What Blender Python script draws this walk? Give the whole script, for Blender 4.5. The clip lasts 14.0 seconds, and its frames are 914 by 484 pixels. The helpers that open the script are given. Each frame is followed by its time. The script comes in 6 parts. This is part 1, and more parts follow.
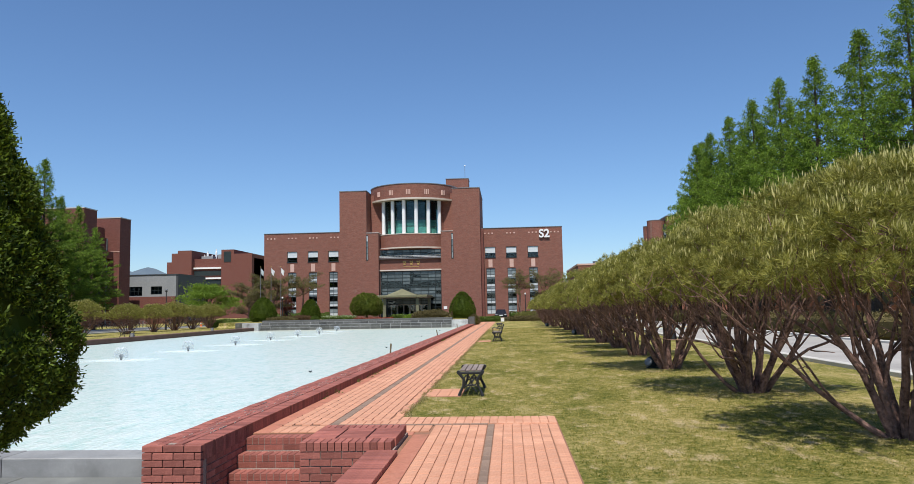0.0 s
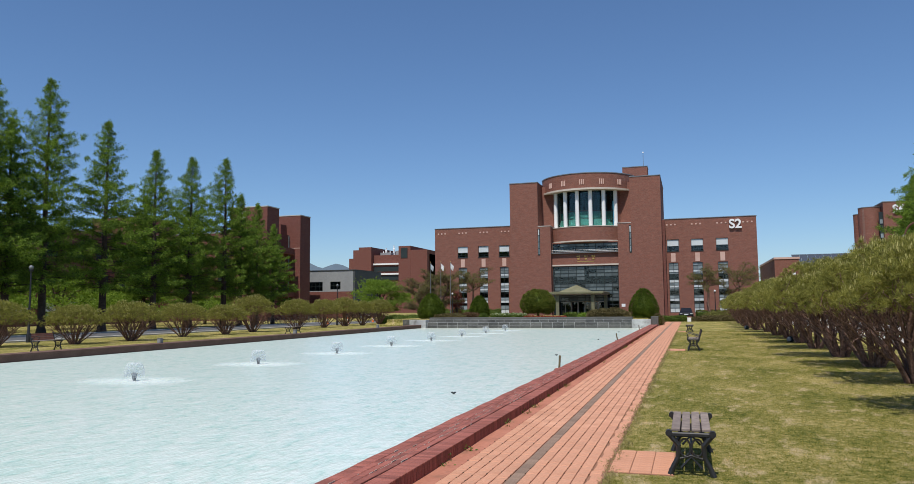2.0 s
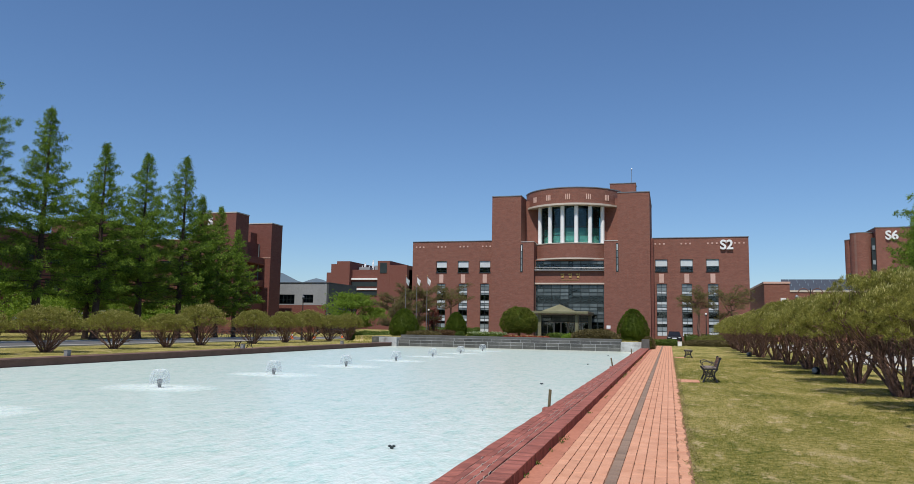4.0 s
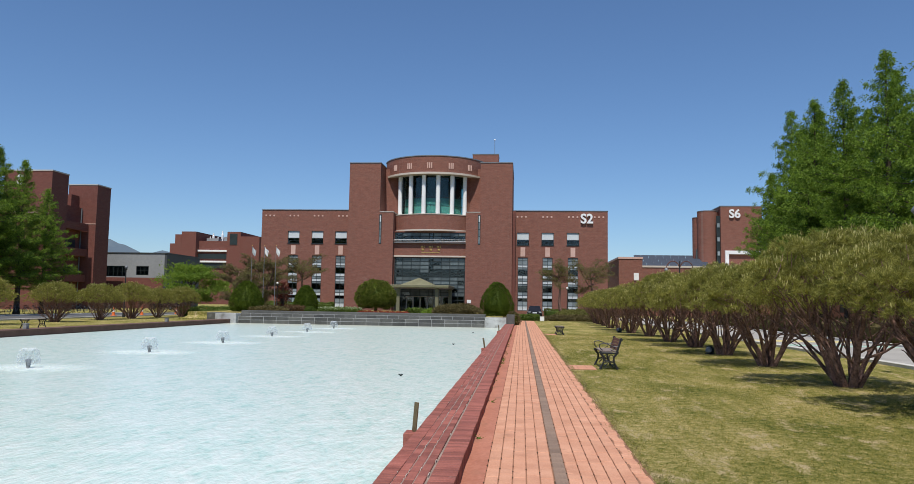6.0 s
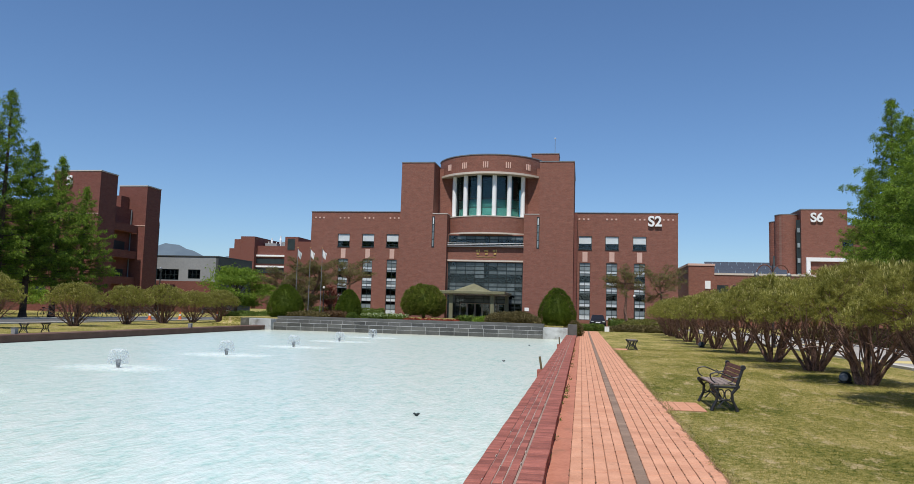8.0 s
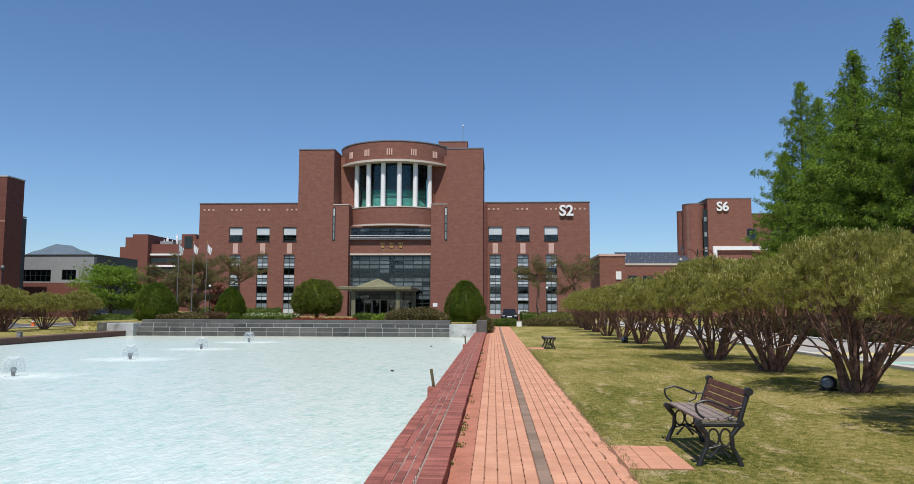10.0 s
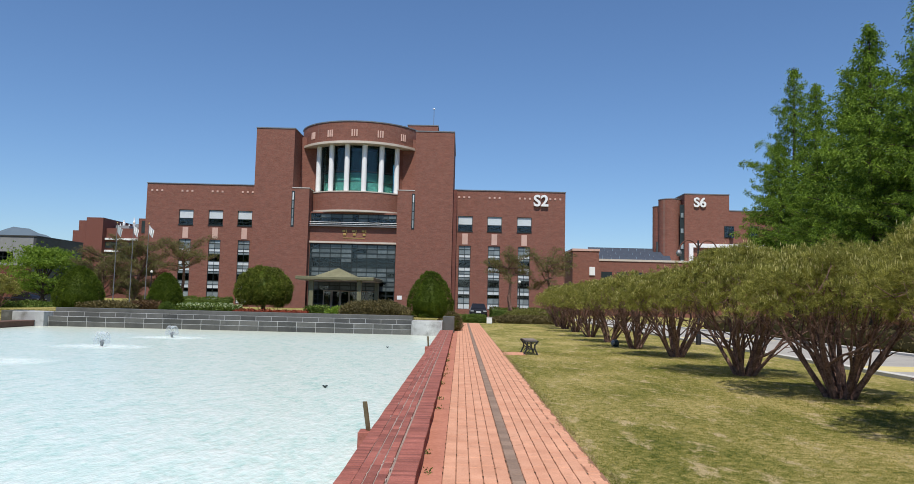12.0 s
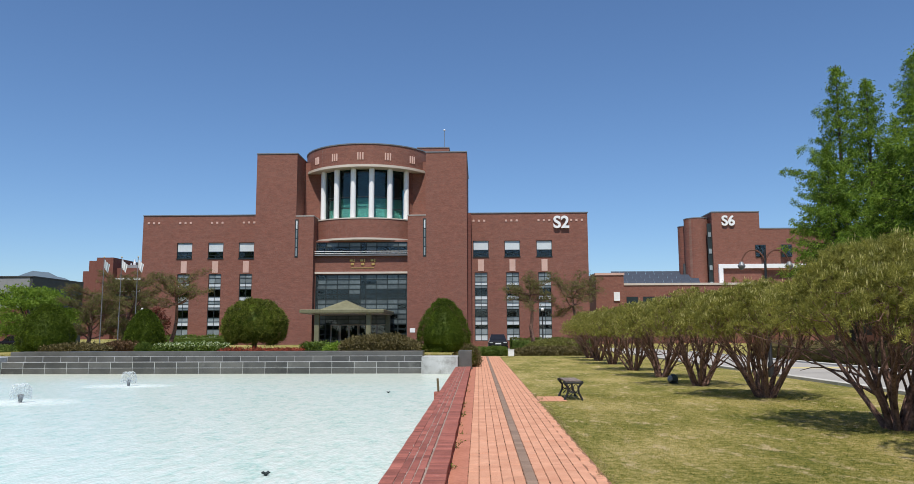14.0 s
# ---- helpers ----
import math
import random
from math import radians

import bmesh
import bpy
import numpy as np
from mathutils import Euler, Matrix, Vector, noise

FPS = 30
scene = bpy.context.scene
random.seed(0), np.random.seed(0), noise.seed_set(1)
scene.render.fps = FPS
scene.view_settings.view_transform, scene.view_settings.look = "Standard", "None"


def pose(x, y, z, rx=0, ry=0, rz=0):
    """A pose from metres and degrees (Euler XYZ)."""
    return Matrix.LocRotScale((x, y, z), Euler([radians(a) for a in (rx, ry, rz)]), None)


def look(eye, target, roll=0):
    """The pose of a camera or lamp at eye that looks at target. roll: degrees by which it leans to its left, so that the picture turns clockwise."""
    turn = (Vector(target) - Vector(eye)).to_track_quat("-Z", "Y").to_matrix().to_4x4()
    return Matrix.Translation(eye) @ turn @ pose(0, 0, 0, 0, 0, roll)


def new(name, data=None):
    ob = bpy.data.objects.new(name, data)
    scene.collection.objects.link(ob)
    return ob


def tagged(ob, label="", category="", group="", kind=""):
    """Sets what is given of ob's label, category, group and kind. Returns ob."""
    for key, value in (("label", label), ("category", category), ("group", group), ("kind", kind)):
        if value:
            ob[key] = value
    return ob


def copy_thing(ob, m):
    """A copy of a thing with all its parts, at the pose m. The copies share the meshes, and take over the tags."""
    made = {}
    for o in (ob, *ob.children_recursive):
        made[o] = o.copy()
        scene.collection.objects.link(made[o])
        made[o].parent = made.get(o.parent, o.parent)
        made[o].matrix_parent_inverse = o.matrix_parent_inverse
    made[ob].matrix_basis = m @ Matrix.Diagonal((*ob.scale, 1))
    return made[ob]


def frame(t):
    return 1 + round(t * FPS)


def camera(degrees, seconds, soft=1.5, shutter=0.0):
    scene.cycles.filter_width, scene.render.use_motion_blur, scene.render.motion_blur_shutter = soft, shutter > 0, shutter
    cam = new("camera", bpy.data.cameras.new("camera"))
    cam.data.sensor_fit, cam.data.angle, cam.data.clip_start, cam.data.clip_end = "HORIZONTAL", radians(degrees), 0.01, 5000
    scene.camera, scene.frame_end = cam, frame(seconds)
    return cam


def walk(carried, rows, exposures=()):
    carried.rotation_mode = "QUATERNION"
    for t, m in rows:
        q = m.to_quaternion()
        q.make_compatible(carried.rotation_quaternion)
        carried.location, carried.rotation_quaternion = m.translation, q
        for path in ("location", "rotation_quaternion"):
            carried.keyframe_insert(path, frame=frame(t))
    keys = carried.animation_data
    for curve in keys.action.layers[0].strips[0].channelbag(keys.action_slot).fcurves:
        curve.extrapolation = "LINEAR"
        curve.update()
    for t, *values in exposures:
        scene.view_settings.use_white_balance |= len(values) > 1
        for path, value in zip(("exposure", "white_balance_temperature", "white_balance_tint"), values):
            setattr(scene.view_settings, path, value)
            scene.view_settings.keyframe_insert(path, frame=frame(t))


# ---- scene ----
cam = camera(64.0, 14.0, soft=0.8)
PATH = [
    (0, (2.366, -3.736, 1.518), (2.23, -1.749, 1.702), -1.1),
    (0.5, (2.124, -2.45, 1.584), (1.914, -0.474, 1.815), -2.3),
    (1, (1.939, -1.181, 1.631), (1.341, 0.723, 1.755), -1.5),
    (1.5, (1.821, 0.089, 1.659), (1.038, 1.925, 1.789), -0.1),
    (2, (1.706, 1.41, 1.698), (1.106, 3.309, 1.877), -0.5),
    (2.5, (1.556, 2.647, 1.689), (0.838, 4.506, 1.851), -1.2),
    (3, (1.43, 3.95, 1.668), (0.615, 5.771, 1.813), -0.6),
    (3.5, (1.07, 5.325, 1.651), (0.265, 7.147, 1.821), 0.8),
    (4, (0.6, 6.63, 1.587), (0.047, 8.538, 1.816), 1.0),
    (4.2, (0.43, 7.17, 1.573), (0.055, 9.119, 1.821), 1.1),
    (6.5, (-0.44, 13.476, 1.58), (-0.615, 15.463, 1.735), 0.9),
    (7, (-0.503, 14.853, 1.556), (-0.703, 16.837, 1.711), 0.5),
    (7.5, (-0.6, 16.261, 1.568), (-0.904, 18.23, 1.744), 0.6),
    (8, (-0.589, 17.643, 1.579), (-0.927, 19.606, 1.763), 1.6),
    (8.5, (-0.504, 19.006, 1.56), (-0.7, 20.988, 1.74), 1.8),
    (11, (-0.476, 25.714, 1.601), (-0.547, 27.706, 1.771), 0.3),
    (11.5, (-0.516, 26.996, 1.607), (-0.553, 28.99, 1.76), 0.8),
    (12, (-0.559, 28.268, 1.617), (-0.573, 30.261, 1.778), 1.4),
    (12.5, (-0.586, 29.606, 1.627), (-0.61, 31.598, 1.802), 0.9),
    (13, (-0.575, 30.935, 1.635), (-0.597, 32.925, 1.835), -0.0),
    (13.5, (-0.578, 32.286, 1.622), (-0.604, 34.272, 1.858), -0.2),
    (14, (-0.561, 33.657, 1.592), (-0.618, 35.641, 1.838), -0.2),
]
walk(cam, [(t, look(eye, target, roll)) for t, eye, target, roll in PATH], exposures=[(0.0, 0.16), (0.8, 0.05), (1.5, -0.1), (4.0, -0.1), (7.5, -0.06), (11.0, 0.0), (14.0, 0.03)])

# ---- sky and sun ----
world = bpy.data.worlds.new("world")
scene.world = world
world.use_nodes = True
wn, wl = world.node_tree.nodes, world.node_tree.links
sky = wn.new("ShaderNodeTexSky")
sky.sky_type, sky.sun_disc = "NISHITA", False
sky.sun_elevation, sky.sun_rotation = radians(63), radians(184)
sky.air_density, sky.dust_density, sky.ozone_density = 1.0, 0.2, 9.5
wl.new(sky.outputs[0], wn["Background"].inputs[0])
wn["Background"].inputs[1].default_value = 0.12
sun = new("sun", bpy.data.lights.new("sun", "SUN"))
sun.data.energy, sun.data.angle, sun.data.color = 4.7, radians(0.53), (1.0, 0.95, 0.87)
sun.matrix_world = look((-3.2, -45.3, 89.1), (0, 0, 0))


# ---- materials ----
def nodes_of(name):
    m = bpy.data.materials.new(name)
    m.use_nodes = True
    return m, m.node_tree.nodes, m.node_tree.links


def noise_node(n, l, co, scale, detail=4.0, rough=0.55):
    t = n.new("ShaderNodeTexNoise")
    t.inputs["Scale"].default_value, t.inputs["Detail"].default_value, t.inputs["Roughness"].default_value = scale, detail, rough
    if co:
        l.new(co, t.inputs["Vector"])
    return t.outputs["Fac"]


def ramp_node(n, l, fac, stops):
    r = n.new("ShaderNodeValToRGB")
    while len(r.color_ramp.elements) < len(stops):
        r.color_ramp.elements.new(0.5)
    for e, (p, c) in zip(r.color_ramp.elements, stops):
        e.position, e.color = p, (*c, 1)
    l.new(fac, r.inputs[0])
    return r.outputs[0]


def mix_node(n, l, fac, a, b, mode="MIX"):
    x = n.new("ShaderNodeMix")
    x.data_type, x.blend_type = "RGBA", mode
    for sock, val in ((x.inputs[0], fac), (x.inputs[6], a), (x.inputs[7], b)):
        if isinstance(val, (int, float)):
            sock.default_value = val
        elif isinstance(val, tuple):
            sock.default_value = (*val, 1)
        else:
            l.new(val, sock)
    return x.outputs[2]


def math_node(n, l, op, a, b=0.0):
    x = n.new("ShaderNodeMath")
    x.operation = op
    for sock, val in zip(x.inputs, (a, b)):
        if isinstance(val, (int, float)):
            sock.default_value = val
        else:
            l.new(val, sock)
    return x.outputs[0]


def bump_node(n, l, height, strength, distance):
    b = n.new("ShaderNodeBump")
    b.inputs["Strength"].default_value, b.inputs["Distance"].default_value = strength, distance
    l.new(height, b.inputs["Height"])
    return b.outputs[0]


def surface(name, dark, light, fine=30.0, coarse=1.5, rough=0.8, bump=0.3, depth=0.01, vary=0.0, metal=0.0, stain=None, spec=0.3):
    """A rough surface: colour between dark and light by a fine grain and a coarse mottling; vary: difference from piece to piece."""
    m, n, l = nodes_of(name)
    p = n["Principled BSDF"]
    co = n.new("ShaderNodeTexCoord").outputs["Object"]
    f, c = noise_node(n, l, co, fine), noise_node(n, l, co, coarse)
    fac = math_node(n, l, "ADD", math_node(n, l, "MULTIPLY", f, 0.5), math_node(n, l, "MULTIPLY", c, 0.5))
    col = ramp_node(n, l, fac, [(0.32, dark), (0.68, light)])
    if vary:
        r = math_node(n, l, "FRACT", math_node(n, l, "ADD", n.new("ShaderNodeObjectInfo").outputs["Random"], n.new("ShaderNodeNewGeometry").outputs["Random Per Island"]))
        k = math_node(n, l, "ADD", math_node(n, l, "MULTIPLY", r, 2 * vary), 1 - vary)
        g = n.new("ShaderNodeCombineColor")
        for s in range(3):
            l.new(k, g.inputs[s])
        col = mix_node(n, l, 1.0, col, g.outputs[0], "MULTIPLY")
    if stain:
        scol, lo, hi, sc = stain
        s = ramp_node(n, l, noise_node(n, l, co, sc, 6.0, 0.65), [(lo, (0, 0, 0)), (hi, (1, 1, 1))])
        col = mix_node(n, l, s, col, scol)
    l.new(col, p.inputs["Base Color"])
    p.inputs["Roughness"].default_value, p.inputs["Metallic"].default_value = rough, metal
    p.inputs["Specular IOR Level"].default_value = spec
    if bump:
        l.new(bump_node(n, l, f, bump, depth), p.inputs["Normal"])
    return m


def masonry(name, c1, c2, mortar, w=0.21, h=0.067):
    """Fair-faced brickwork for walls seen from afar: courses of stretchers, with patches of paler and darker firing."""
    m, n, l = nodes_of(name)
    p = n["Principled BSDF"]
    g = n.new("ShaderNodeNewGeometry").outputs["Position"]
    s = n.new("ShaderNodeSeparateXYZ")
    l.new(g, s.inputs[0])
    cv = n.new("ShaderNodeCombineXYZ")
    l.new(math_node(n, l, "ADD", s.outputs[0], s.outputs[1]), cv.inputs[0])
    l.new(s.outputs[2], cv.inputs[1])
    b = n.new("ShaderNodeTexBrick")
    l.new(cv.outputs[0], b.inputs["Vector"])
    b.inputs["Color1"].default_value, b.inputs["Color2"].default_value, b.inputs["Mortar"].default_value = (*c1, 1), (*c2, 1), (*mortar, 1)
    for k, v in (("Scale", 1.0), ("Mortar Size", 0.005), ("Brick Width", w), ("Row Height", h), ("Bias", -0.1)):
        b.inputs[k].default_value = v
    sc = n.new("ShaderNodeMapping")
    sc.inputs["Scale"].default_value = (0.9, 2.4, 1)
    l.new(cv.outputs[0], sc.inputs["Vector"])
    streak = noise_node(n, l, sc.outputs[0], 1.3, 7.0, 0.78)
    col = mix_node(n, l, 1.0, b.outputs["Color"], ramp_node(n, l, streak, [(0.3, (0.78, 0.78, 0.78)), (0.7, (1.18, 1.17, 1.16))]), "MULTIPLY")
    eff = ramp_node(n, l, noise_node(n, l, g, 0.35, 8.0, 0.75), [(0.64, (0, 0, 0)), (0.78, (0.35, 0.35, 0.35))])
    col = mix_node(n, l, eff, col, (0.42, 0.31, 0.27))
    l.new(col, p.inputs["Base Color"])
    p.inputs["Roughness"].default_value = 0.85
    p.inputs["Specular IOR Level"].default_value = 0.25
    l.new(bump_node(n, l, b.outputs["Fac"], 0.25, -0.01), p.inputs["Normal"])
    return m


def foliage(name, dark, light, translucent=0.3, tip=None, clump=0.9, share=0.55):
    """Leaves: every leaf its own tint, part of the light shining through."""
    m, n, l = nodes_of(name)
    n.remove(n["Principled BSDF"])
    geo = n.new("ShaderNodeNewGeometry")
    big = noise_node(n, l, geo.outputs["Position"], clump, 3.0)
    fac = math_node(n, l, "ADD", math_node(n, l, "MULTIPLY", geo.outputs["Random Per Island"], 1.1 - share), math_node(n, l, "MULTIPLY", big, share))
    col = ramp_node(n, l, fac, [(0.2, dark), (0.8, light)] + ([(0.97, tip)] if tip else []))
    d, t, g, x = n.new("ShaderNodeBsdfDiffuse"), n.new("ShaderNodeBsdfTranslucent"), n.new("ShaderNodeBsdfGlossy"), n.new("ShaderNodeMixShader")
    g.inputs["Roughness"].default_value = 0.6
    l.new(col, d.inputs[0])
    l.new(mix_node(n, l, 1.0, col, (1.15, 1.2, 0.6), "MULTIPLY"), t.inputs[0])
    x.inputs[0].default_value = translucent
    l.new(d.outputs[0], x.inputs[1])
    l.new(t.outputs[0], x.inputs[2])
    y = n.new("ShaderNodeMixShader")
    y.inputs[0].default_value = 0.015
    l.new(x.outputs[0], y.inputs[1])
    l.new(g.outputs[0], y.inputs[2])
    l.new(y.outputs[0], n["Material Output"].inputs[0])
    return m


def turf_colour(n, l, co):
    """Mown turf in late spring: olive green with dry straw patches and streaks."""
    mp = n.new("ShaderNodeMapping")
    mp.inputs["Scale"].default_value = (1.5, 0.75, 1)
    mp.inputs["Rotation"].default_value = (0, 0, 0.5)
    l.new(co, mp.inputs["Vector"])
    big = noise_node(n, l, mp.outputs[0], 0.42, 5.0, 0.6)
    mid = noise_node(n, l, co, 8.0, 6.0, 0.8)
    fine = noise_node(n, l, co, 42.0, 5.0, 0.8)
    fac = math_node(n, l, "ADD", math_node(n, l, "MULTIPLY", big, 0.24), math_node(n, l, "ADD", math_node(n, l, "MULTIPLY", mid, 0.42), math_node(n, l, "MULTIPLY", fine, 0.37)))
    green = ramp_node(n, l, fac, [(0.435, (0.060, 0.078, 0.012)), (0.487, (0.172, 0.172, 0.037)), (0.535, (0.300, 0.252, 0.078)), (0.59, (0.50, 0.398, 0.18))])
    dry = noise_node(n, l, mp.outputs[0], 1.7, 9.0, 0.76)
    mask = ramp_node(n, l, dry, [(0.54, (0, 0, 0)), (0.575, (0.4, 0.4, 0.4)), (0.615, (1, 1, 1))])
    return mix_node(n, l, mask, green, ramp_node(n, l, fine, [(0.35, (0.31, 0.235, 0.11)), (0.62, (0.60, 0.48, 0.28))])), math_node(n, l, "ADD", fine, mid)


def lawn():
    m, n, l = nodes_of("lawn_grass")
    p = n["Principled BSDF"]
    col, height = turf_colour(n, l, n.new("ShaderNodeNewGeometry").outputs["Position"])
    l.new(col, p.inputs["Base Color"])
    p.inputs["Roughness"].default_value = 0.95
    p.inputs["Specular IOR Level"].default_value = 0.1
    l.new(bump_node(n, l, height, 0.75, 0.04), p.inputs["Normal"])
    return m


def blades():
    """Grass blades in the turf's own colours, each a little different."""
    m, n, l = nodes_of("grass_blades")
    n.remove(n["Principled BSDF"])
    geo = n.new("ShaderNodeNewGeometry")
    col = turf_colour(n, l, geo.outputs["Position"])[0]
    k = ramp_node(n, l, geo.outputs["Random Per Island"], [(0.0, (0.75, 0.9, 0.65)), (0.6, (1.3, 1.32, 1.1)), (1.0, (1.9, 1.7, 1.55))])
    col = mix_node(n, l, 1.0, col, k, "MULTIPLY")
    d, t, x = n.new("ShaderNodeBsdfDiffuse"), n.new("ShaderNodeBsdfTranslucent"), n.new("ShaderNodeMixShader")
    l.new(col, d.inputs[0])
    l.new(col, t.inputs[0])
    x.inputs[0].default_value = 0.5
    l.new(d.outputs[0], x.inputs[1])
    l.new(t.outputs[0], x.inputs[2])
    l.new(x.outputs[0], n["Material Output"].inputs[0])
    return m


def water():
    m, n, l = nodes_of("pool_water")
    p = n["Principled BSDF"]
    co = n.new("ShaderNodeNewGeometry").outputs["Position"]
    mp = n.new("ShaderNodeMapping")
    mp.inputs["Scale"].default_value = (1.7, 0.8, 1)
    mp.inputs["Rotation"].default_value = (0, 0, 0.15)
    l.new(co, mp.inputs["Vector"])
    w1 = noise_node(n, l, mp.outputs[0], 2.4, 4.0, 0.6)
    w2 = noise_node(n, l, mp.outputs[0], 7.5, 3.0, 0.6)
    big = noise_node(n, l, co, 0.12, 3.0)
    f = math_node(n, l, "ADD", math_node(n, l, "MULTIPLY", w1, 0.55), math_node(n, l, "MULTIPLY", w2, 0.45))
    # Ripple light and shade coloured in from the same noise as the bump.
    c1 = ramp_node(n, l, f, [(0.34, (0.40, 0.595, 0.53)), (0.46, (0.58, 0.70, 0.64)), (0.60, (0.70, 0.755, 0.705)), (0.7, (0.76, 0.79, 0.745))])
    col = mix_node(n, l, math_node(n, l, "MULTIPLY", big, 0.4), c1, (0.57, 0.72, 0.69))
    sep = n.new("ShaderNodeSeparateXYZ")
    l.new(co, sep.inputs[0])
    shelf = math_node(n, l, "ADD", math_node(n, l, "MULTIPLY", sep.outputs[1], 0.12), math_node(n, l, "MULTIPLY", big, 1.2))
    col = mix_node(n, l, ramp_node(n, l, math_node(n, l, "SUBTRACT", shelf, 7.55), [(0.0, (0, 0, 0)), (1.0, (0.55, 0.55, 0.55))]), col, (0.60, 0.56, 0.40))
    l.new(col, p.inputs["Base Color"])
    p.inputs["Roughness"].default_value = 0.22
    p.inputs["Specular IOR Level"].default_value = 0.3
    p.inputs["IOR"].default_value = 1.33
    l.new(bump_node(n, l, f, 0.6, 0.07), p.inputs["Normal"])
    return m


def glass(name, tint, rough=0.03):
    m, n, l = nodes_of(name)
    p = n["Principled BSDF"]
    p.inputs["Base Color"].default_value = (*tint, 1)
    p.inputs["Roughness"].default_value, p.inputs["IOR"].default_value = rough, 1.45
    p.inputs["Transmission Weight"].default_value = 1.0
    return m


def spray():
    m, n, l = nodes_of("fountain_spray")
    n.remove(n["Principled BSDF"])
    co = n.new("ShaderNodeTexCoord").outputs["Object"]
    d, t, x = n.new("ShaderNodeBsdfTranslucent"), n.new("ShaderNodeBsdfTransparent"), n.new("ShaderNodeMixShader")
    d.inputs[0].default_value = (0.95, 0.97, 0.98, 1)
    l.new(ramp_node(n, l, noise_node(n, l, co, 14.0, 4.0), [(0.38, (0.10, 0.10, 0.10)), (0.64, (0.46, 0.46, 0.46))]), x.inputs[0])
    l.new(t.outputs[0], x.inputs[1])
    l.new(d.outputs[0], x.inputs[2])
    l.new(x.outputs[0], n["Material Output"].inputs[0])
    return m


def foam():
    """White churned water round a jet, thinning out with the distance from it."""
    m, n, l = nodes_of("churned_water")
    n.remove(n["Principled BSDF"])
    co = n.new("ShaderNodeTexCoord").outputs["Object"]
    mp = n.new("ShaderNodeMapping")
    mp.inputs["Scale"].default_value = (0.5, 0.8, 1)
    l.new(co, mp.inputs["Vector"])
    g = n.new("ShaderNodeTexGradient")
    g.gradient_type = "SPHERICAL"
    l.new(mp.outputs[0], g.inputs["Vector"])
    d, t, x = n.new("ShaderNodeBsdfDiffuse"), n.new("ShaderNodeBsdfTransparent"), n.new("ShaderNodeMixShader")
    d.inputs[0].default_value = (0.93, 0.96, 0.96, 1)
    k = math_node(n, l, "MULTIPLY", g.outputs["Fac"], ramp_node(n, l, noise_node(n, l, co, 5.0, 5.0, 0.7), [(0.35, (0.05, 0.05, 0.05)), (0.65, (0.45, 0.45, 0.45))]))
    l.new(k, x.inputs[0])
    l.new(t.outputs[0], x.inputs[1])
    l.new(d.outputs[0], x.inputs[2])
    l.new(x.outputs[0], n["Material Output"].inputs[0])
    return m


M_LAWN, M_WATER = lawn(), water()
M_BRICK = masonry("red_brickwork", (0.252, 0.097, 0.069), (0.192, 0.076, 0.055), (0.25, 0.17, 0.14))
M_BRICKD = masonry("dark_red_brickwork", (0.185, 0.062, 0.048), (0.142, 0.050, 0.040), (0.20, 0.12, 0.10))
M_PAVER = surface("orange_clay_paver", (0.46, 0.21, 0.125), (0.67, 0.36, 0.235), 60, 2.6, 0.85, 0.45, 0.005, 0.055, stain=((0.34, 0.18, 0.115), 0.58, 0.82, 5.0))
M_JOINT = surface("sandy_paving_joint", (0.20, 0.10, 0.06), (0.33, 0.175, 0.11), 40, 3, 0.95, 0.4, 0.004)
M_BAND = surface("grey_brown_paver", (0.19, 0.125, 0.090), (0.30, 0.21, 0.155), 50, 2.5, 0.85, 0.3, 0.004, 0.14)
M_STRIP = surface("orange_clay_strip", (0.36, 0.135, 0.085), (0.52, 0.22, 0.145), 25, 1.8, 0.9, 0.4, 0.006, 0.1, stain=((0.22, 0.12, 0.075), 0.55, 0.8, 2.5))
M_COPE = surface("red_coping_brick", (0.20, 0.062, 0.046), (0.36, 0.128, 0.096), 55, 5.0, 0.75, 0.6, 0.007, 0.27, stain=((0.42, 0.30, 0.26), 0.66, 0.85, 4.0))
M_MORTAR = surface("grey_mortar", (0.20, 0.14, 0.115), (0.40, 0.31, 0.265), 40, 3, 0.95, 0.4, 0.004)
M_GRANITE = surface("grey_granite", (0.17, 0.17, 0.165), (0.34, 0.34, 0.33), 90, 1.2, 0.6, 0.2, 0.003, 0.12, stain=((0.14, 0.14, 0.13), 0.5, 0.8, 1.5))
M_WETSTONE = surface("wet_grey_stone", (0.10, 0.105, 0.098), (0.24, 0.245, 0.225), 70, 1.4, 0.4, 0.25, 0.004, 0.12, stain=((0.30, 0.31, 0.28), 0.55, 0.8, 1.2))
# Brown tone puts the shade of the far pool wall's sunless side into the brick.
M_BROWNB = surface("brown_shaded_brick", (0.10, 0.055, 0.042), (0.19, 0.11, 0.085), 30, 1.5, 0.85, 0.3, 0.005, 0.15)
M_DGRANITE = surface("dark_wet_granite", (0.050, 0.050, 0.046), (0.125, 0.122, 0.110), 60, 1.4, 0.35, 0.2, 0.003, 0.4, spec=0.5, stain=((0.20, 0.20, 0.18), 0.6, 0.85, 1.3))
M_LGRANITE = surface("pale_polished_granite", (0.30, 0.305, 0.30), (0.54, 0.55, 0.54), 60, 1.2, 0.4, 0.15, 0.003, 0.1, stain=((0.20, 0.195, 0.175), 0.5, 0.74, 1.8))
